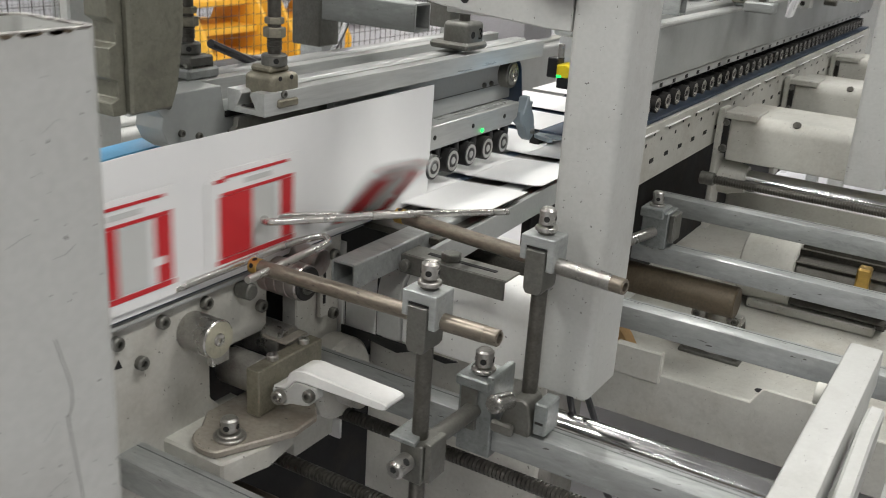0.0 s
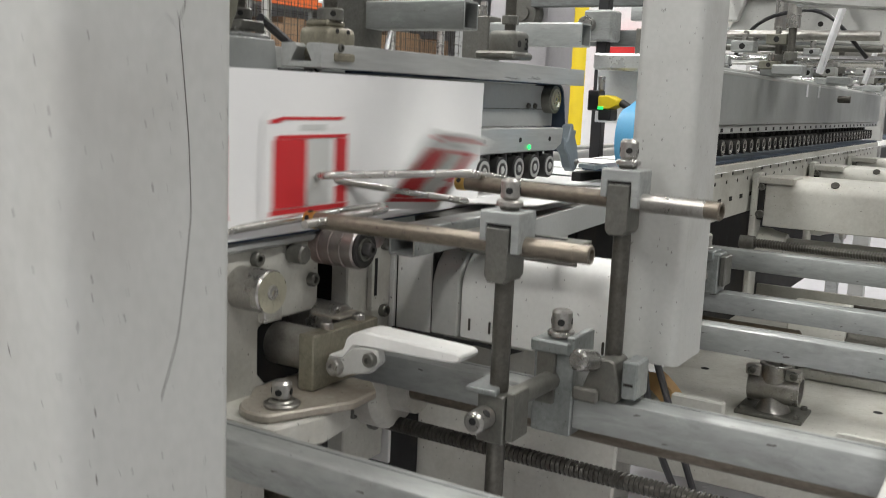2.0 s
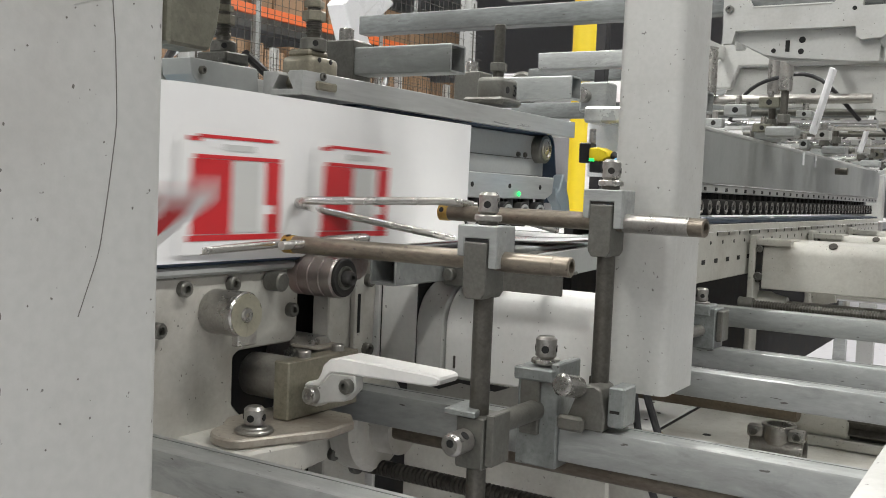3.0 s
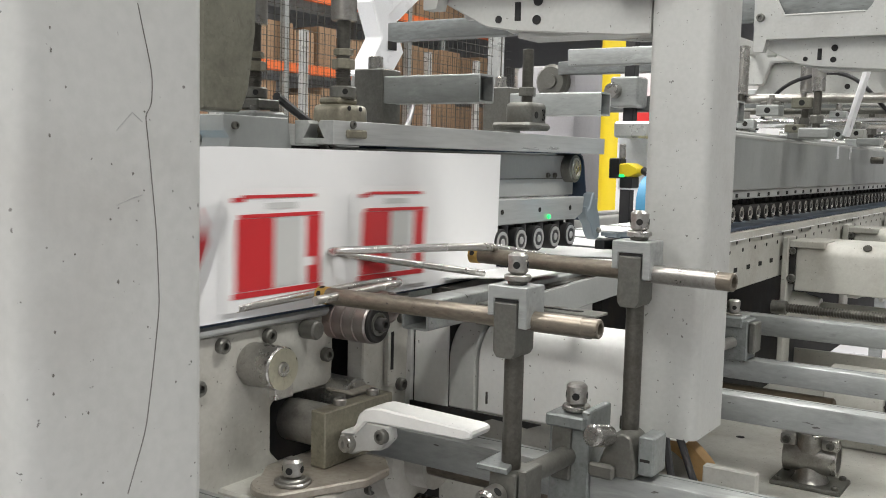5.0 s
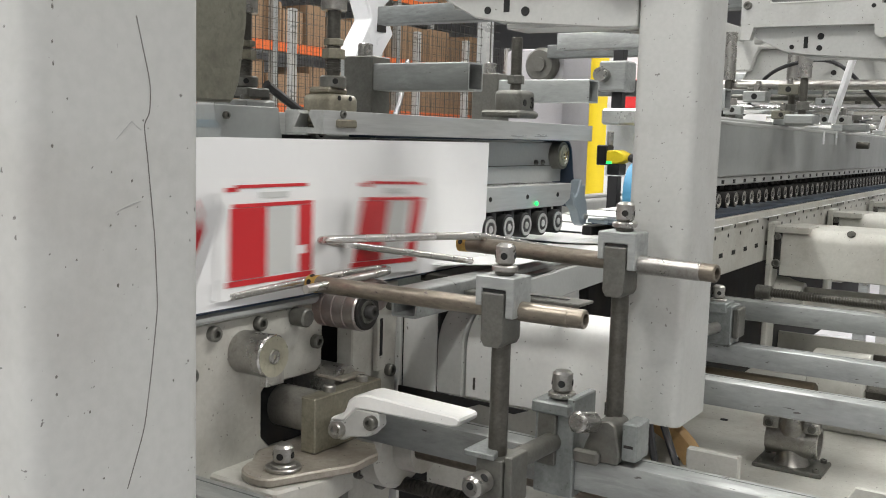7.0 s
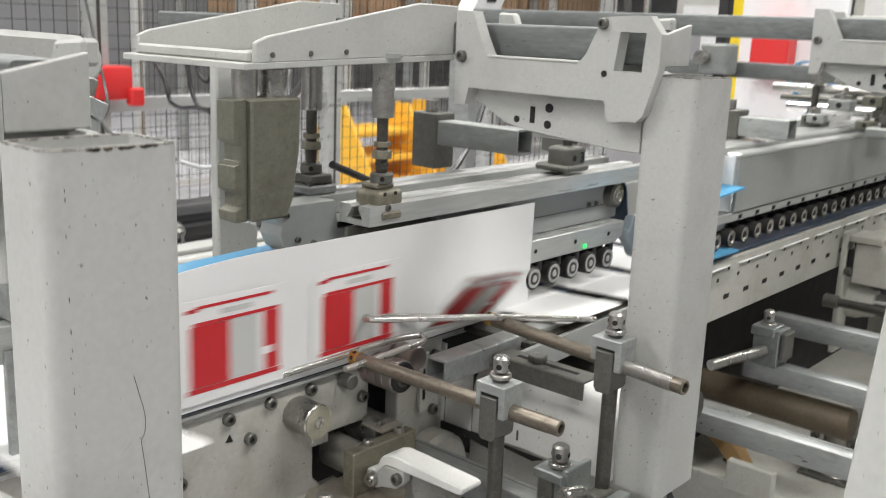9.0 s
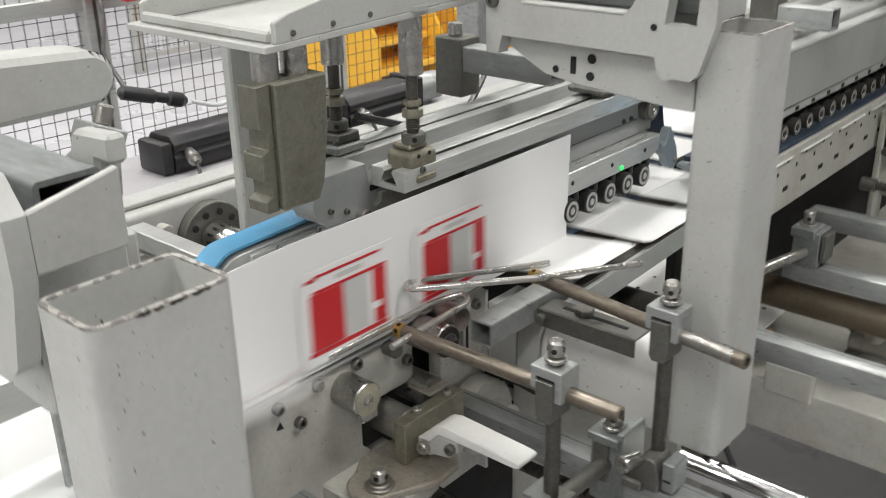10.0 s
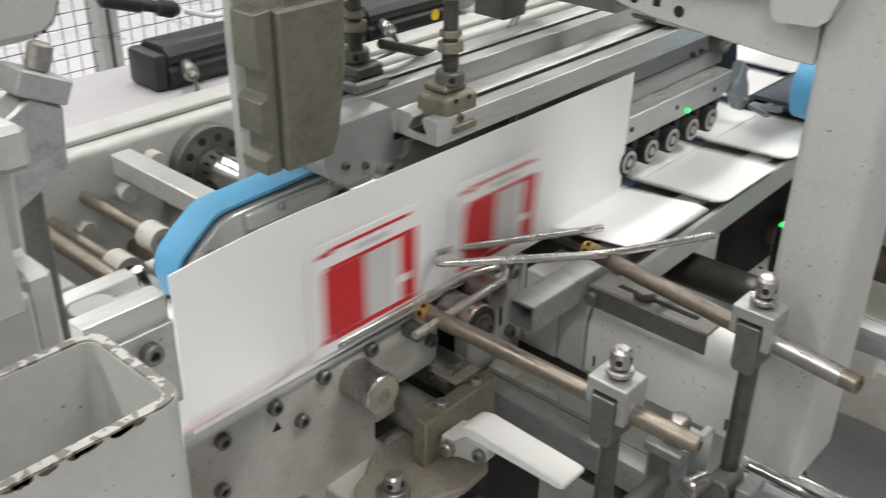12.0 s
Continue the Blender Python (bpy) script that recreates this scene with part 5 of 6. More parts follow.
def side_frame():
    f = thing("side_frame", "white painted side frame beam closing the cross bars", "machine frame", (0.06, 1.0, 0.6))
    part("beam", Geo().box((0.060, 0.55, 0.835), (0.102, 1.30, 0.892), 0.006, 2), WHITE, f)
    part("outer_link", Geo().prism("x", [(0.60, 0.78), (0.66, 0.78), (1.45, 0.90), (1.45, 0.95), (1.38, 0.95)], 0.150, 0.175, 0.004), GREY, f, "grey painted link bar")
    part("slotted_link", Geo().prism("x", [(0.70, 0.80), (0.78, 0.79), (1.12, 0.85), (1.14, 0.885), (1.06, 0.892), (0.72, 0.83)], 0.110, 0.128, 0.003), WHITE, f)
    part("boss", Geo().cyl((0.045, 1.185, 0.86), (0.060, 1.185, 0.86), 0.014, 20), CREAM, f)
    part("boss", Geo().cyl((0.128, 0.80, 0.82), (0.150, 0.80, 0.82), 0.016, 20), BRASS, f)
    part("foot", Geo().box((0.062, 0.60, 0.0), (0.10, 0.66, 0.835), 0.004), WHITE, f)
    part("foot", Geo().box((0.062, 1.22, 0.0), (0.10, 1.28, 0.835), 0.004), WHITE, f)
    p = thing("guard_post", "pale painted leaning guard post close to the walkway", "post", (0.2, 0.5, 0.0))
    t = Matrix.Translation((0.205, 0.50, 1.0)) @ Matrix.Rotation(radians(4), 4, "Y")
    part("post", Geo().box((-0.02, -0.03, -1.0), (0.03, 0.03, 0.30), 0.006, 2, m=t), WHITE, p)


side_frame()


def operator_rail():
    r = thing("operator_rail", "white rail on the walkway side carrying the bar ends", "machine frame", (0.42, 0.5, 0.6))
    part("beam", Geo().box((0.415, 0.55, 0.76), (0.47, 3.4, 0.86), 0.006, 2), WHITE, r)
    for y in (0.7, 2.0, 3.2):
        part("foot", Geo().box((0.42, y, 0), (0.465, y + 0.08, 0.76), 0.004), WHITE, r)


operator_rail()


def front_left_station():
    """The clamp and arm of the preceding station, beside the first column."""
    c = thing("post_clamp", "grey steel clamp with a drilled nut on a slanted arm", "clamp", (-0.55, 0.475, 1.325))
    c.scale = (0.66, 0.66, 0.66)
    part("body", Geo().prism("x", [(0.415, 1.20), (0.482, 1.235), (0.488, 1.30), (0.455, 1.318), (0.425, 1.30)], -0.575, -0.535, 0.003), GALV, c)
    t = Matrix.Translation((-0.555, 0.472, 1.322)) @ Matrix.Rotation(radians(-25), 4, "X")
    part("jaw", Geo().box((-0.024, -0.030, -0.012), (0.024, 0.026, 0.014), 0.002, m=t), GALV, c)
    part("nut", Geo().cyl((-0.555, 0.476, 1.335), (-0.555, 0.486, 1.362), 0.0125, 20, 0.003), NICKEL, c)
    part("stand", Geo().cyl((-0.56, 0.44, 0.985), (-0.56, 0.44, 1.22), 0.018, 20), CAST, c)
    part("base", Geo().box((-0.61, 0.40, 0.985), (-0.52, 0.48, 1.02), 0.004), GALV, c)
    n = thing("cast_arm", "white cast arm with a rounded nose over the rail", "machine arm", (-0.6, 0.4, 1.36))
    nose = arc((0.500, 1.362), 0.026, -90, 90, 10) + [(0.30, 1.400), (0.30, 1.334)]
    part("nose", Geo().prism("x", nose, -0.66, -0.60, 0.006), WHITE, n)
    part("web", Geo().box((-0.67, 0.20, 1.33), (-0.59, 0.32, 1.42), 0.006, 2), WHITE, n)


front_left_station()


# ---- rear side of the machine ----
def rear_side():
    f = thing("rear_girder", "white painted rear side frame with bearing flange", "machine frame", (-1.36, 0.8, 0.5))
    part("beam", Geo().box((-1.40, -1.5, 0.55), (-1.32, 5.0, 0.925), 0.012, 3), WHITE, f)
    part("top_strip", Geo().box((-1.405, -1.5, 0.926), (-1.35, 5.0, 0.936), 0.002), WHITE, f)
    fl = part("flange", Geo().lathe((-1.32, 1.095, 0.838), (-1.26, 1.095, 0.838), [(0, 0.074), (0.022, 0.074), (0.024, 0.072), (0.024, 0.035), (0.03, 0.035)], 40), CAST, f, "round steel bearing flange with a ring of screws")
    for i in range(10):
        a = radians(36 * i)
        part("screw", Geo().cyl((-1.2965, 1.095 + 0.054 * math.cos(a), 0.838 + 0.054 * math.sin(a)), (-1.292, 1.095 + 0.054 * math.cos(a), 0.838 + 0.054 * math.sin(a)), 0.007, 10), VOID, fl)
    for y, z in ((0.93, 0.84), (1.02, 0.80), (0.99, 0.88), (1.24, 0.86), (0.85, 0.80)):
        part("boss", Geo().cyl((-1.32, y, z), (-1.295, y, z), 0.016, 16), CREAM, f)
    for y in (-0.8, 1.6, 3.6):
        part("foot", Geo().box((-1.40, y, 0), (-1.32, y + 0.1, 0.55), 0.004), WHITE, f)
    solid("cross_shaft", Geo().cyl((-1.31, 1.095, 0.838), (-0.70, 1.095, 0.838), 0.034, 36), CHROME, "polished shaft from the rear flange into the machine", "shaft")
    solid("flat_bar", Geo().box((-1.312, 0.915, 0.876), (-0.78, 0.952, 0.912), 0.002), ALU, "pale square aluminium bar across the rear", "steel bar")
    solid("flat_bar", Geo().cyl((-1.31, 0.93, 0.74), (-0.72, 0.93, 0.74), 0.013, 20), ROD, "brown round bar low in the rear", "steel bar")
    solid("rear_block", Geo().box((-0.95, 0.55, 0.80), (-0.80, 0.62, 0.90), 0.004), GALV, "grey steel slide block on the rear bar", "slide block")
    solid("shelf_top", Geo().box((-1.70, -0.6, 0.885), (-1.408, 3.2, 0.91), 0.004), DARKTOP, "dark grey flat table top behind the machine", "table")
    for x, y in ((-1.66, -0.5), (-1.66, 3.1), (-1.46, 3.1), (-1.46, -0.5)):
        solid("table_leg", Geo().box((x - 0.03, y - 0.03, 0), (x + 0.03, y + 0.03, 0.885), 0.003), GALV, "steel leg under the grey table", "leg")
    for y0, xo in ((1.16, 0.20), (1.62, 0.26)):
        m = thing("servo_motor", "black servo motor lying on the grey table", "motor", (-1.75 + xo, y0, 0.91), "servo motors")
        x = -1.75 + xo
        prof = [(x - 0.045, 0.911), (x + 0.045, 0.911), (x + 0.050, 0.925), (x + 0.050, 0.945), (x + 0.044, 0.950), (x + 0.044, 0.956), (x + 0.050, 0.961), (x + 0.050, 0.975), (x + 0.034, 0.992), (x - 0.034, 0.992), (x - 0.050, 0.975)]
        part("body", Geo().prism("y", prof, y0, y0 + 0.24, 0.0015), BLACK, m)
        part("rear_cap", Geo().box((x - 0.047, y0 - 0.03, 0.9115), (x + 0.047, y0 - 0.0005, 0.982), 0.008, 2), BLACK, m)
        part("front_flange", Geo().box((x - 0.052, y0 + 0.2405, 0.9115), (x + 0.052, y0 + 0.262, 1.0), 0.003), BLACK, m)
        pl = part("plug", Geo().lathe((x + 0.050, y0 + 0.035, 0.953), (x + 0.115, y0 + 0.010, 0.945), [(0, 0.012), (0.02, 0.012), (0.022, 0.0145), (0.045, 0.0145), (0.048, 0.009), (0.065, 0.006)], 18), NICKEL, m)
        part("lead", Geo().sweep(bend([(x + 0.112, y0 + 0.011, 0.945), (x + 0.15, y0 - 0.01, 0.93), (x + 0.16, y0 - 0.12, 0.918)], 0.03, 5), 0.0045, 8), BLACK, pl)
        part("sticker", Geo().cyl((x + 0.0505, y0 + 0.205, 0.940), (x + 0.0515, y0 + 0.205, 0.940), 0.013, 18, 0.0002), YELLOW, m)
        part("gearbox", Geo().lathe((x, y0 + 0.2625, 0.955), (x, y0 + 0.38, 0.955), [(0, 0.044), (0.05, 0.044), (0.052, 0.038), (0.10, 0.038), (0.11, 0.02), (0.117, 0.02)], 28), GALV, m)
    # blocks and open tubes on the carrier rails
    for x0, x1, y in ((-0.80, -0.613, 1.262), (-0.80, -0.60, 1.66), (-0.56, -0.44, 1.95)):
        t = thing("stub_tube", "short galvanised square tube on a steel block", "tube", (x0, y, 1.17), "stub tubes")
        part("tube", hollow(Geo(), "x", x0, x1, (y, 1.208), (y + 0.042, 1.25), 0.003, 0.003, 3), GALV, t)
        # added black stop keeps the tube mouth dark like deep shade
        part("plug", Geo().box((x1 - 0.03, y + 0.003, 1.211), (x1 - 0.025, y + 0.039, 1.247), 0), VOID, t)
        part("block", Geo().box((x0 - 0.045, y - 0.004, 1.202 if y > 1.9 else 1.165), (x0 + 0.012, y + 0.046, 1.262), 0.002), CAST, t)
        part("stud", Geo().cyl((x0 - 0.02, y + 0.02, 1.262), (x0 - 0.02, y + 0.02, 1.283), 0.012, 16), NICKEL, t)


rear_side()


def rear_slides():
    for y, x in ((0.66, -1.02), (0.74, -0.92)):
        b = thing("slide_clamp", "grey split clamp block on a round rear bar", "clamp", (x, y, 0.86), "slide clamps")
        part("body", Geo().prism("x", [(y - 0.03, 0.84), (y + 0.03, 0.84), (y + 0.036, 0.87), (y + 0.012, 0.905), (y - 0.03, 0.90)], x - 0.03, x + 0.03, 0.003), GALV, b)
        part("bore", Geo().cyl((x + 0.0302, y, 0.872), (x + 0.0312, y, 0.872), 0.013, 18, 0.0002), VOID, b)
        part("screw", Geo().cyl((x, y - 0.01, 0.90), (x, y - 0.02, 0.935), 0.009, 14), NICKEL, b)
        part("bar", Geo().cyl((x - 0.30, y, 0.872), (x + 0.12, y, 0.872), 0.0125, 18), ROD, b)
    for y, z in ((0.80, 0.83), (0.86, 0.855)):
        e = thing("eye_lug", "cream cast eye lug on a brown rod", "lug", (-1.1, y, z), "eye lugs")
        part("eye", Geo().pipe((-1.13, y, z), (-1.09, y, z), 0.022, 0.009), CREAM, e)
        part("rod", Geo().cyl((-1.31, y, z), (-1.13, y, z), 0.011, 14), ROD, e)


rear_slides()


cable([(-0.28, 1.16, 0.86), (-0.27, 1.20, 0.70), (-0.20, 1.42, 0.35), (-0.05, 1.60, 0.02)], 0.005, "black cable hanging down beside the column")
cable([(-2.67, 1.64, 1.5), (-2.2, 1.45, 1.15), (-1.45, 1.0, 1.20), (-1.25, 0.92, 1.175)], 0.0045, "black cable curving towards its plug")
cable([(-0.85, 1.05, 1.36), (-1.3, 1.3, 1.18), (-1.6, 1.6, 1.20), (-2.4, 2.3, 1.45)], 0.007, "black cable hanging behind the spindle arm")
cable([(-0.75, 0.98, 1.20), (-0.80, 1.25, 1.10), (-0.95, 1.55, 1.16), (-1.1, 1.8, 1.30)], 0.006, "black cable looping over the rails")


cable([(-0.30, 2.30, 1.40), (-0.16, 2.42, 1.405), (0.05, 2.55, 1.44), (0.35, 2.75, 1.47)], 0.004, "thin dark cable strung over the machine")


cable([(-2.393, 1.7, 1.29), (-2.324, 1.7, 1.242), (-2.289, 1.7, 1.184), (-2.282, 1.7, 1.15), (-2.228, 1.7, 1.134), (-2.148, 1.7, 1.144), (-2.072, 1.7, 1.142)], 0.007, "black cable loop hanging behind the spindle arm")
cable([(-2.217, 1.72, 1.282), (-2.196, 1.72, 1.19), (-2.163, 1.72, 1.142), (-2.092, 1.72, 1.131)], 0.007, "black cable loop hanging behind the spindle arm")
cable([(-2.216, 1.75, 1.282), (-2.197, 1.75, 1.232), (-2.152, 1.75, 1.21), (-2.122, 1.75, 1.262)], 0.006, "short black cable loop under the spindle arm")
cable([(-0.27, 1.17, 0.83), (-0.22, 1.30, 0.55), (-0.05, 1.42, 0.06), (0.25, 1.50, 0.012), (0.6, 1.35, 0.012)], 0.005, "black cable trailing across the floor")
cable([(-0.10, 1.62, 0.012), (0.10, 1.75, 0.014), (0.35, 1.62, 0.014), (0.55, 1.9, 0.012)], 0.006, "black cable lying on the floor")


def plug():
    p = thing("cable_plug", "black cable coupling hanging on its lead", "plug", (-1.2, 0.92, 1.16))
    part("body", Geo().lathe((-1.22, 0.885, 1.185), (-1.19, 1.005, 1.150), [(0, 0.006), (0.006, 0.0125), (0.06, 0.0125), (0.065, 0.009), (0.085, 0.009), (0.088, 0.013), (0.11, 0.013), (0.12, 0.006)], 16), BLACK, p)
    part("lead", Geo().sweep(bend([(-1.19, 1.005, 1.150), (-1.18, 1.06, 1.13), (-1.17, 1.15, 1.18), (-1.15, 1.3, 1.3)], 0.05), 0.004, 8), PALEPLASTIC, p)


plug()


def sensor():
    s = thing("photo_sensor", "small black and yellow photo sensor with a green light", "sensor", (-0.56, 1.70, 1.10))
    part("bracket", Geo().box((-0.595, 1.695, 1.095), (-0.573, 1.725, 1.132), 0.002), BLACK, s)
    part("head", Geo().prism("y", [(-0.573, 1.122), (-0.555, 1.124), (-0.538, 1.116), (-0.536, 1.106), (-0.552, 1.098), (-0.573, 1.100)], 1.69, 1.73, 0.002), YELLOW, s)
    part("lower", Geo().box((-0.572, 1.692, 1.078), (-0.548, 1.728, 1.099), 0.002), BLACK, s)
    part("indicator", Geo().box((-0.572, 1.689, 1.098), (-0.562, 1.692, 1.103), 0.0005), GREEN, s)
    part("plug", Geo().cyl((-0.536, 1.71, 1.112), (-0.515, 1.71, 1.100), 0.007, 12), BLACK, s)
    part("stem", Geo().cyl((-0.575, 1.71, 1.132), (-0.575, 1.71, 1.158), 0.006, 12), NICKEL, s)
    q = thing("photo_sensor", "black box sensor with a yellow label and green light", "sensor", (-0.44, 1.52, 0.84))
    part("body", Geo().box((-0.446, 1.505, 0.795), (-0.424, 1.545, 0.872), 0.002), BLACK, q)
    part("label_plate", Geo().box((-0.4238, 1.508, 0.828), (-0.4232, 1.542, 0.858), 0.0002), YELLOW, q)
    part("indicator", Geo().box((-0.442, 1.508, 0.8722), (-0.428, 1.542, 0.8765), 0.001), GREEN, q)
    part("stem", Geo().cyl((-0.435, 1.525, 0.70), (-0.435, 1.525, 0.795), 0.006, 12), NICKEL, q)
    part("foot", Geo().box((-0.60, 1.51, 0.69), (-0.42, 1.54, 0.70), 0.001), GALV, q)
    g = thing("sensor_post", "black square post with a grey cross clamp", "post", (-1.09, 2.95, 1.1))
    part("post", Geo().box((-1.105, 2.94, 0.0), (-1.070, 2.975, 1.62), 0.002), BLACK, g)
    part("clamp", Geo().box((-1.135, 2.90, 1.295), (-1.04, 2.98, 1.39), 0.006), GALV, g)
    part("knob", Geo().cyl((-1.115, 2.90, 1.345), (-1.115, 2.86, 1.345), 0.022, 20), NICKEL, g)
    cross_tube(-1.42, -0.30, 2.985, 1.285, 0.05, "galvanised square tube on the sensor post")
    cross_tube(-1.42, -0.30, 3.10, 1.42, 0.045, "galvanised square tube further along the machine")


sensor()


# ---- further stations down the line ----
def far_station(y, x):
    s = thing("far_station", "white and steel adjusting station further down the machine", "machine station", (x, y, 1.2), "far stations")
    part("cross_plate", Geo().prism("y", [(x - 0.35, 1.30), (x + 0.25, 1.27), (x + 0.25, 1.40), (x - 0.30, 1.40)], y, y + 0.02, 0.003), WHITE, s)
    part("ear", Geo().prism("y", [(x - 0.36, 1.34), (x - 0.31, 1.34), (x - 0.29, 1.40), (x + 0.2, 1.40), (x + 0.22, 1.31), (x + 0.30, 1.31), (x + 0.30, 1.48), (x - 0.34, 1.48)], y - 0.03, y - 0.005, 0.004), WHITE, s)
    for dx in (-0.10, -0.06):
        part("bolt_hole", Geo().cyl((x + dx, y - 0.002, 1.335), (x + dx, y + 0.001, 1.335), 0.007, 12, 0.0003), VOID, s)
    part("tube", hollow(Geo(), "x", x - 0.9, x + 0.2, (y - 0.02, 1.41), (y + 0.03, 1.46), 0.004, 0.004, 3), GALV, s)
    for dx, dy in ((-0.16, -0.18), (-0.30, -0.25), (-0.10, -0.32)):
        part("sleeve", Geo().cyl((x + dx, y + dy, 1.30), (x + dx, y + dy, 1.42), 0.016, 18), NICKEL, s)
        part("spindle", Geo().cyl((x + dx, y + dy, 1.20), (x + dx, y + dy, 1.30), 0.009, 14), POST, s)
        part("nut", Geo().cyl((x + dx, y + dy, 1.225), (x + dx, y + dy, 1.245), 0.017, 6), CAST, s)
        part("foot", Geo().box((x + dx - 0.035, y + dy - 0.03, 1.19), (x + dx + 0.035, y + dy + 0.03, 1.215), 0.004), GALV, s)
    rn = random.Random(int(y * 100))
    for dx in (-0.335, -0.055):
        part("arm", Geo().prism("x", [(y - 0.36, 1.425), (y, 1.415), (y, 1.455), (y - 0.30, 1.450)], x + dx - 0.005, x + dx + 0.005, 0.002), WHITE, s)
    for dz, r, m in ((1.235, 0.014, CHROME), (1.262, 0.008, CAST), (1.29, 0.012, NICKEL)):
        yy = y - 0.12 - 0.5 * (dz - 1.235) * 4
        part("cross_rod", Geo().cyl((x - 0.42, yy, dz), (x + 0.08, yy, dz), r, 16), m, s)
    for k in range(9):
        px, py, pz = x + rn.uniform(-0.36, 0.04), y - rn.uniform(0.08, 0.34), rn.uniform(1.196, 1.27)
        w, d, h = rn.uniform(0.012, 0.03), rn.uniform(0.012, 0.025), rn.uniform(0.014, 0.032)
        b = part("slide_block", Geo().box((px - w, py - d, pz), (px + w, py + d, pz + h), 0.002), (GALV, CAST, OLIVE, WHITE)[k % 4], s)
        part("hole", Geo().cyl((px, py - d + 0.0002, pz + h / 2), (px, py - d - 0.0005, pz + h / 2), h * 0.28, 10, 0.0001), VOID, b)
        part("lock_screw", Geo().cyl((px, py, pz + h), (px, py, pz + h + 0.018), 0.007, 12), NICKEL, b)
    hose = bend([(x - 0.30, y - 0.10, 1.22), (x - 0.22, y - 0.20, 1.33), (x - 0.05, y - 0.25, 1.36), (x + 0.05, y - 0.2, 1.24)], 0.08, 6)
    part("hose", Geo().sweep(hose, 0.005, 8), BLACK, s, "thin black hose")
    part("handle_plate", Geo().box((x - 0.02, y - 0.42, 1.19), (x - 0.01, y - 0.38, 1.34), 0.002, m=Matrix.Translation((x, y, 1.2)) @ Matrix.Rotation(radians(14), 4, "Y") @ Matrix.Translation((-x, -y, -1.2))), PALEPLASTIC, s)
    if y > 5:
        part("post", Geo().box((x - 0.25, y + 0.03, 0), (x - 0.17, y + 0.10, 1.45), 0.004), WHITE, s)
    return s


for yy, xx in ((2.75, -0.30), (3.55, -0.32), (4.5, -0.35), (5.5, -0.40)):
    far_station(yy, xx)


def belt_arm():
    a = thing("belt_arm", "white swing arm with a light blue belt round its roller", "belt arm", (-1.04, 3.9, 0))
    t = Matrix.Translation((-1.04, 3.9, 1.11)) @ Matrix.Rotation(radians(-41), 4, "Y") @ Matrix.Rotation(radians(90), 4, "Z") @ Matrix.Scale(1.4, 4)

    def put(g):
        g.v = [tuple(t @ Vector(v)) for v in g.v]
        return g

    part("plate", put(Geo().box((-0.012, -0.036, -0.02), (0.0, 0.036, 0.15), 0.005, 2)), WHITE, a)
    path = [(-0.050, -0.01), (-0.046, 0.14)] + [(0.046 * -math.cos(radians(k)), 0.145 + 0.046 * math.sin(radians(k))) for k in range(20, 180, 20)] + [(0.046, 0.14), (0.050, -0.01)]
    part("belt", put(Geo().strip(path, -0.014, 0.020, 0.005)), BLUE, a)
    part("roller", put(Geo().cyl((-0.03, 0, 0.148), (0.03, 0, 0.148), 0.030, 28)), NICKEL, a)
    part("axle", put(Geo().cyl((-0.034, 0, 0.148), (-0.03, 0, 0.148), 0.010, 16)), VOID, a)
    part("post", Geo().box((-1.09, 3.90, 0), (-1.00, 3.97, 1.13), 0.004), GALV, a)


belt_arm()


# ---- hall around ----
def fence(x, y0, y1, h=2.1):
    f = thing("mesh_fence", "welded wire mesh fence in aluminium profile posts", "fence", (x, y0, 0), "mesh fences")
    y = y0
    while y <= y1 + 0.01:
        g = Geo().box((x - 0.035, y - 0.035, 0), (x + 0.035, y + 0.035, h), 0.004)
        p = part("post", g, ALU, f)
        part("groove", Geo().box((x + 0.0352, y - 0.006, 0.02), (x + 0.0362, y + 0.006, h - 0.02), 0), POST, p)
        y += 1.05
    part("top_rail", Geo().box((x - 0.02, y0, 1.08), (x + 0.02, y1, 1.13), 0.003), ALU, f)
    part("bottom_rail", Geo().box((x - 0.02, y0, 0.10), (x + 0.02, y1, 0.14), 0.003), ALU, f)
    wires = Geo()
    n = int((y1 - y0) / 0.045)
    for i in range(n):
        wires.box((x - 0.0011, y0 + i * 0.045 - 0.0011, 0.12), (x + 0.0011, y0 + i * 0.045 + 0.0011, h), 0)
    for i in range(int((h - 0.12) / 0.045)):
        wires.box((x + 0.0012, y0, 0.12 + i * 0.045 - 0.0011), (x + 0.0034, y1, 0.12 + i * 0.045 + 0.0011), 0)
    tagged(part("wire_mesh", wires, POST, f), kind="stuff")
    return f


fence(-2.7, -1.46, 5.0)
rb = thing("interlock_box", "red safety interlock box on the fence post", "switch box", (-2.62, 1.7, 1.12))
part("body", Geo().box((-2.66, 1.63, 1.13), (-2.58, 1.76, 1.24), 0.01, 2), SAFETYRED, rb)
part("latch", Geo().box((-2.60, 1.74, 1.11), (-2.56, 1.79, 1.17), 0.006), SAFETYRED, rb)


def pallet_stand(x, y, s):
    p = thing("floor_stand", "amber yellow steel floor stand with sloping cheeks", "floor stand", (x, y, 0), "yellow stands")
    for dy in (0, 0.62):
        part("cheek", Geo().prism("y", [(x - 0.35, 0), (x + 0.35, 0), (x + 0.35, 0.35), (x + 0.05, 0.85 * s), (x - 0.10, 0.85 * s), (x - 0.35, 0.35)], y + dy, y + dy + 0.03, 0.003), AMBER, p)
    for i in range(4):
        part("shelf", Geo().box((x - 0.33, y + 0.03, 0.12 + 0.17 * i), (x + 0.33 - 0.08 * i, y + 0.62, 0.16 + 0.17 * i), 0.004), AMBER, p)


pallet_stand(-4.6, 4.55, 1.0)
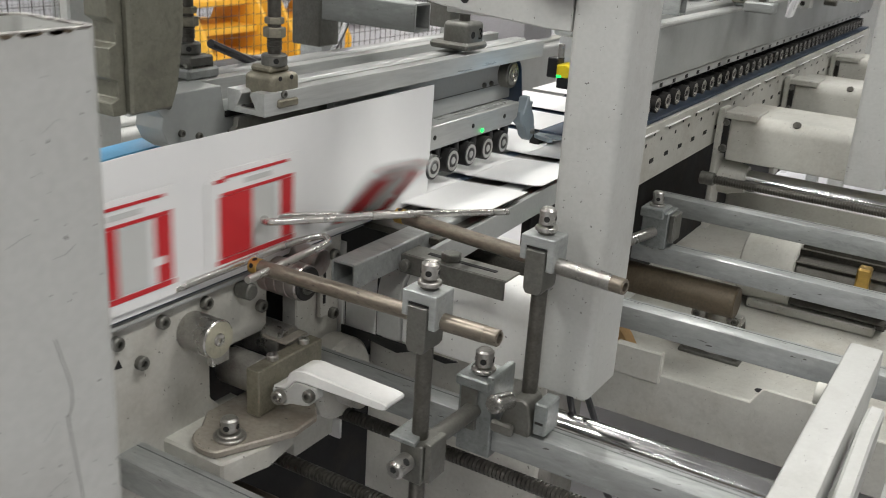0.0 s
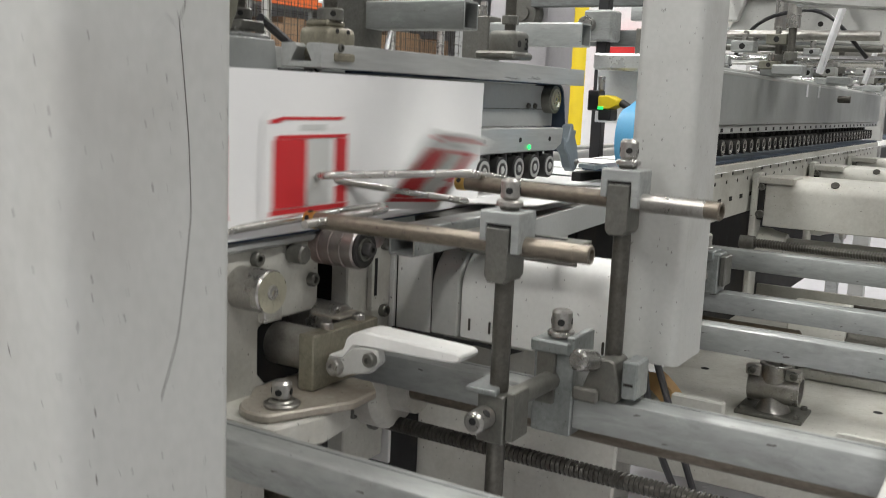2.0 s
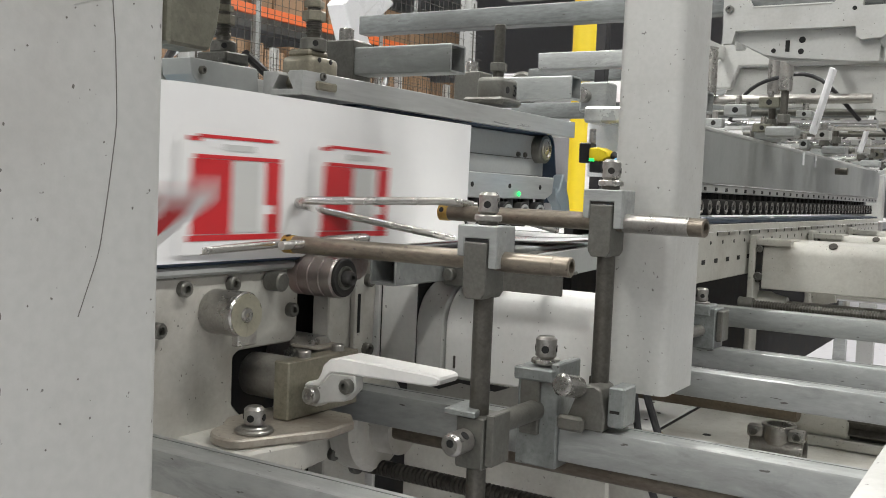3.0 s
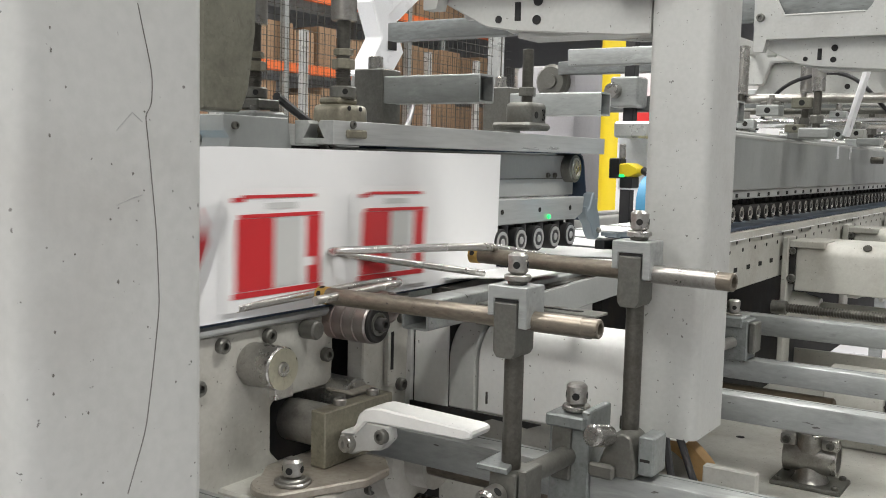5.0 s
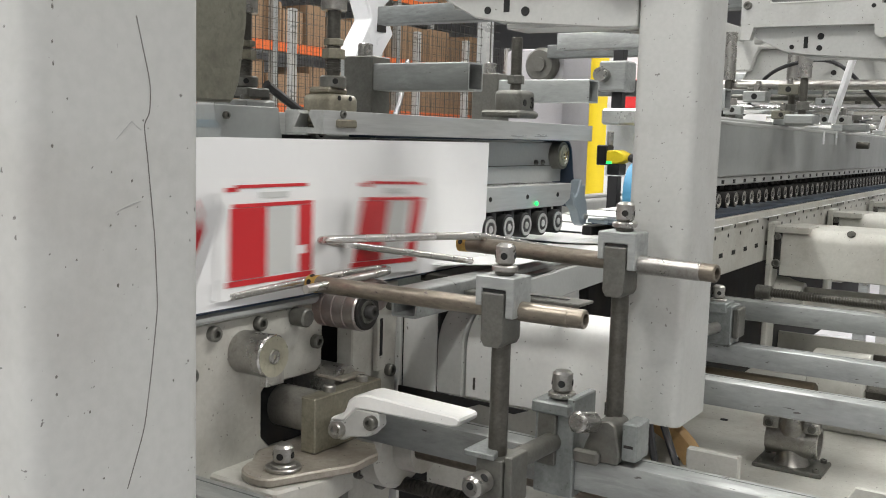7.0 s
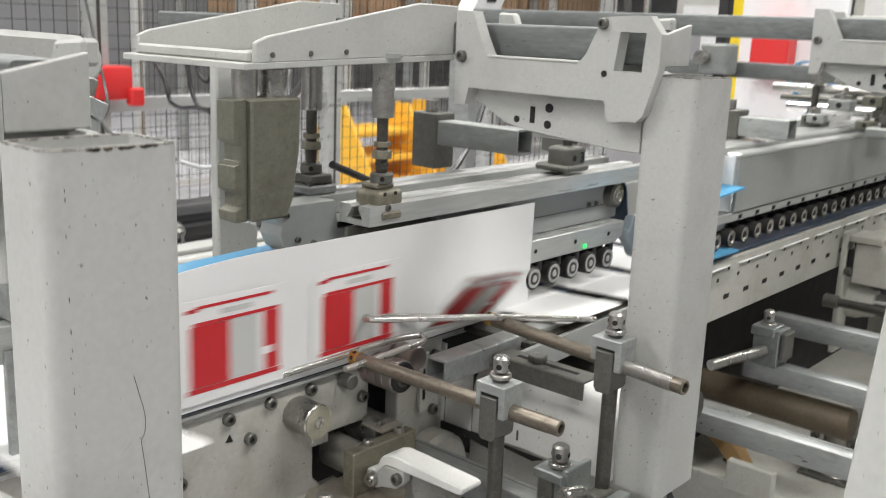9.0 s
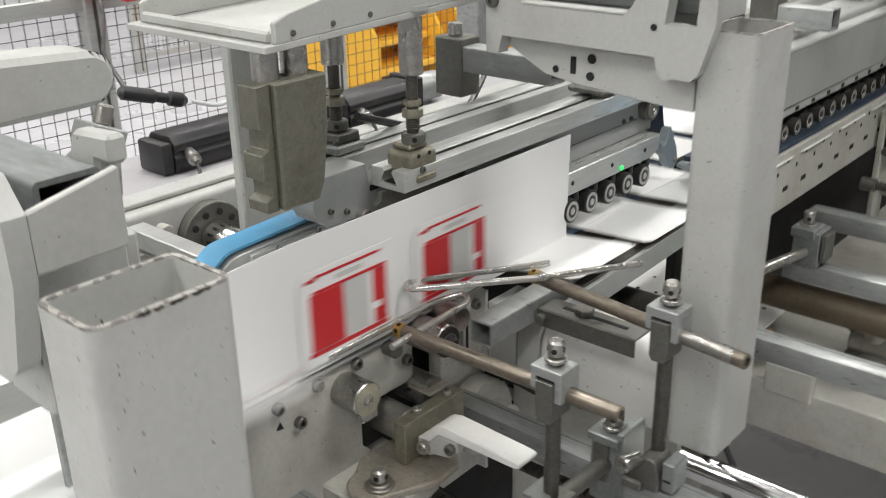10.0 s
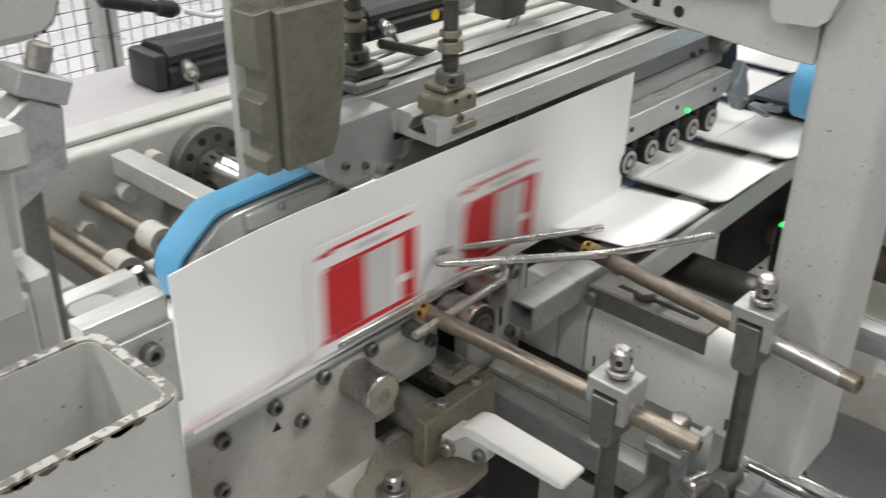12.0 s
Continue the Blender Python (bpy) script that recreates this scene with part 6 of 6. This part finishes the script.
pallet_stand(-4.7, 5.5, 1.0)


def rack(x, y0, n):
    r = thing("pallet_rack", "orange beamed pallet rack with stacked brown boxes", "rack", (x, y0, 0))
    for i in range(n + 1):
        part("upright", Geo().box((x - 0.04, y0 + i * 2.4 - 0.04, 0), (x + 0.04, y0 + i * 2.4 + 0.04, 4.2), 0.003), GALV, r)
        part("upright", Geo().box((x - 1.04, y0 + i * 2.4 - 0.04, 0), (x - 0.96, y0 + i * 2.4 + 0.04, 4.2), 0.003), GALV, r)
    for z in (1.35, 2.05, 2.9):
        part("beam", Geo().box((x - 0.03, y0, z), (x + 0.03, y0 + n * 2.4, z + 0.11), 0.003), ORANGE, r)
        part("deck", Geo().box((x - 1.0, y0, z + 0.07), (x - 0.04, y0 + n * 2.4, z + 0.10), 0.002), GALV, r)


rack(-7.6, 6.0, 3)
rnd = random.Random(11)
for z in (1.451, 2.151, 3.001):
    y = 6.1
    while y < 13.0:
        w, h = rnd.uniform(0.30, 0.55), rnd.uniform(0.35, 0.5)
        solid("cardboard_box", Geo().box((-8.3, y, z), (-7.66 - rnd.uniform(0, 0.06), y + w, z + h), 0.008), CARTON, "brown cardboard box stacked on the rack", "box", "boxes on the rack")
        y += w + rnd.uniform(0.01, 0.06)
fence(-6.2, 4.0, 12.4, 2.3)


def bollard():
    b = thing("bollard", "tall bright yellow steel guard post", "bollard", (-3.7, 8.8, 0))
    part("post", Geo().cyl((-3.7, 8.8, 0), (-3.7, 8.8, 2.9), 0.14, 28, 0.01), YELLOW, b)
    part("foot_plate", Geo().box((-3.9, 8.6, 0), (-3.5, 9.0, 0.015), 0.003), YELLOW, b)


bollard()


def chevron_unit():
    c = thing("feeder_head", "white angular sheet metal feeder head", "machine head", (-2.0, 2.8, 1.3))
    chev = [(2.70, 1.40), (2.80, 1.40), (2.90, 1.52), (2.84, 1.62), (3.02, 1.75), (2.92, 1.80), (2.74, 1.66), (2.80, 1.54)]
    part("plate", Geo().prism("x", chev, -2.04, -1.96, 0.006), PALEPLASTIC, c)
    part("plate", Geo().prism("x", [(y + 0.2, z) for y, z in chev], -2.14, -2.08, 0.006), PALEPLASTIC, c)
    part("stem", Geo().box((-2.05, 2.74, 0.0), (-1.95, 2.80, 1.45), 0.004), GALV, c)
    part("window", Geo().box((-1.958, 2.83, 1.50), (-1.954, 2.88, 1.53), 0.001), VOID, c)
    d = thing("drive_unit", "dark grey drive unit with a round hub", "motor", (-1.5, 3.2, 1.1))
    part("body", Geo().box((-1.62, 3.16, 0.92), (-1.38, 3.40, 1.46), 0.02, 2), DARKTOP, d)
    part("hub", Geo().lathe((-1.46, 3.16, 1.40), (-1.46, 3.08, 1.40), [(0, 0.06), (0.03, 0.06), (0.04, 0.05), (0.04, 0.025), (0.05, 0.025)], 28), CAST, d)


chevron_unit()


def far_machine(x, y, w, d, h, label):
    m = thing("machine_cabinet", label, "machine", (x, y, 0), "far machines")
    part("body", Geo().box((x, y, 0.1), (x + w, y + d, h), 0.02, 2), WHITE, m)
    part("plinth", Geo().box((x + 0.03, y + 0.03, 0), (x + w - 0.03, y + d - 0.03, 0.1), 0.004), POST, m)
    part("door", Geo().box((x + 0.1, y - 0.012, 0.25), (x + w * 0.48, y - 0.001, h - 0.15), 0.004), PALEPLASTIC, m)
    part("door", Geo().box((x + w * 0.52, y - 0.012, 0.25), (x + w - 0.1, y - 0.001, h - 0.15), 0.004), PALEPLASTIC, m)
    part("vent", Geo().box((x + w * 0.6, y - 0.015, h - 0.45), (x + w - 0.2, y - 0.0125, h - 0.25), 0.002), POST, m)


far_machine(-3.0, 9.6, 1.4, 1.0, 2.0, "pale grey control cabinet far down the hall")
far_machine(-1.2, 11.5, 1.8, 1.2, 2.2, "pale grey control cabinet far down the hall")
far_machine(-5.6, 11.0, 1.2, 1.0, 1.9, "pale grey control cabinet beside the rack")
ex = thing("fire_box", "red box on a white panel far back", "red box", (-2.4, 6.2, 1.1))
part("body", Geo().box((-2.45, 6.2, 1.15), (-2.2, 6.35, 1.55), 0.01), SAFETYRED, ex)
part("panel", Geo().box((-2.6, 6.36, 0.0), (-1.9, 6.40, 1.9), 0.004), PALEPLASTIC, ex)


# ---- runway for the boards beyond the carriers ----
def runway():
    r = thing("board_runway", "long dark belt runway carrying the carton blanks", "conveyor", (-0.7, -9, 0.9))
    part("belt", Geo().box((-0.80, -9.6, 0.948), (-0.66, 14.5, 0.956), 0.002), NAVY, r)
    part("bed", Geo().box((-0.79, -9.6, 0.90), (-0.67, 14.5, 0.947), 0.002), GALV, r)
    for y in (-9, -6, -3, 5.5, 8.5, 11.5, 14):
        part("leg", Geo().box((-0.76, y, 0), (-0.70, y + 0.06, 0.90), 0.002), GALV, r)


runway()


# ---- running carton blanks ----
PITCH, CREASE = 0.205, (-0.5835, 0.962)
BELT = [(0.0, 0.064), (0.5, 0.421), (1.0, 0.797), (1.5, 1.138), (2.0, 1.497), (2.5, 1.864), (3.0, 2.232), (5.0, 3.679), (5.5, 4.048), (6.0, 4.404), (6.5, 4.760), (8.5, 6.232), (9.0, 6.620), (9.5, 6.985), (10.0, 7.350), (10.5, 7.706), (11.0, 8.074), (11.5, 8.426), (12.0, 8.794)]
FOLD = [(0.40, 85, 0), (0.555, 78, 0), (0.585, 58, -3), (0.61, 30, -4), (0.635, 8, -2), (0.66, 0, 0), (0.99, 0, 0), (1.03, 8, 2), (1.06, 22, 4), (1.09, 38, 6), (1.12, 50, 6), (1.16, 71, 3), (1.20, 83, 0), (1.30, 87, 0)]
CARTONS = []


def plate(g, u0, u1, w0, w1, x=0.0009):
    return g.box((x, u0, w0), (x + 0.0004, u1, w1), 0)


def build_cartons():
    body = Geo().box((-0.30, -0.083, -0.0006), (-0.0012, 0.083, 0.0006), 0.0002).mesh("blank", BOARD)
    flap = Geo().prism("x", [(-0.083, 0.0), (0.083, 0.0), (0.083, 0.112), (0.076, 0.127), (-0.074, 0.128), (-0.083, 0.116)], -0.0005, 0.0007).mesh("flap", BOARD)
    red = [(-0.066, -0.010, 0.020, 0.096), (0.042, 0.066, 0.050, 0.096), (0.044, 0.066, 0.020, 0.040), (0.056, 0.066, 0.040, 0.050), (-0.070, 0.068, 0.013, 0.019), (-0.062, 0.066, 0.0965, 0.1005), (-0.058, 0.056, 0.1170, 0.1205), (-0.072, -0.054, 0.1135, 0.1180)]
    grey = [(-0.0098, 0.034, 0.021, 0.0955), (-0.022, 0.024, 0.1055, 0.1120)]
    inks = [plate(Geo(), *r).mesh("red_ink", RED) for r in red] + [plate(Geo(), *r).mesh("grey_ink", SILVER) for r in grey]
    for k in range(-21, 45):
        c = thing("carton_blank", "white carton blank with a red printed flap running along", "carton", (CREASE[0], BELT[0][1] - k * PITCH, CREASE[1]), "running carton blanks")
        o = new("blank", body)
        o.parent = c
        f = new("flap", flap)
        f.parent = c
        for m in inks:
            i = new(m.name.split(".")[0], m)
            i.parent = f
        CARTONS.append((c, k, f))


build_cartons()


def motions():
    ts, fs = [t for t, _ in BELT], [f for _, f in BELT]
    ys, an, ln = [r[0] for r in FOLD], [r[1] for r in FOLD], [r[2] for r in FOLD]
    for c, k, f in CARTONS:
        walk(c, [(t, pose(CREASE[0], b - k * PITCH, CREASE[1])) for t, b in BELT])
        times = {0.0, 12.0}
        for y in ys:
            at = y + k * PITCH
            if fs[0] < at < fs[-1]:
                times.add(round(float(np.interp(at, fs, ts)), 2))
        rows = []
        for t in sorted(times):
            y = float(np.interp(t, ts, fs)) - k * PITCH
            turn, lean = float(np.interp(y, ys, an)), float(np.interp(y, ys, ln))
            rows.append((t, Matrix.Rotation(radians(turn), 4, "Y") @ Matrix.Rotation(radians(-lean), 4, "X")))
        walk(f, rows)


motions()
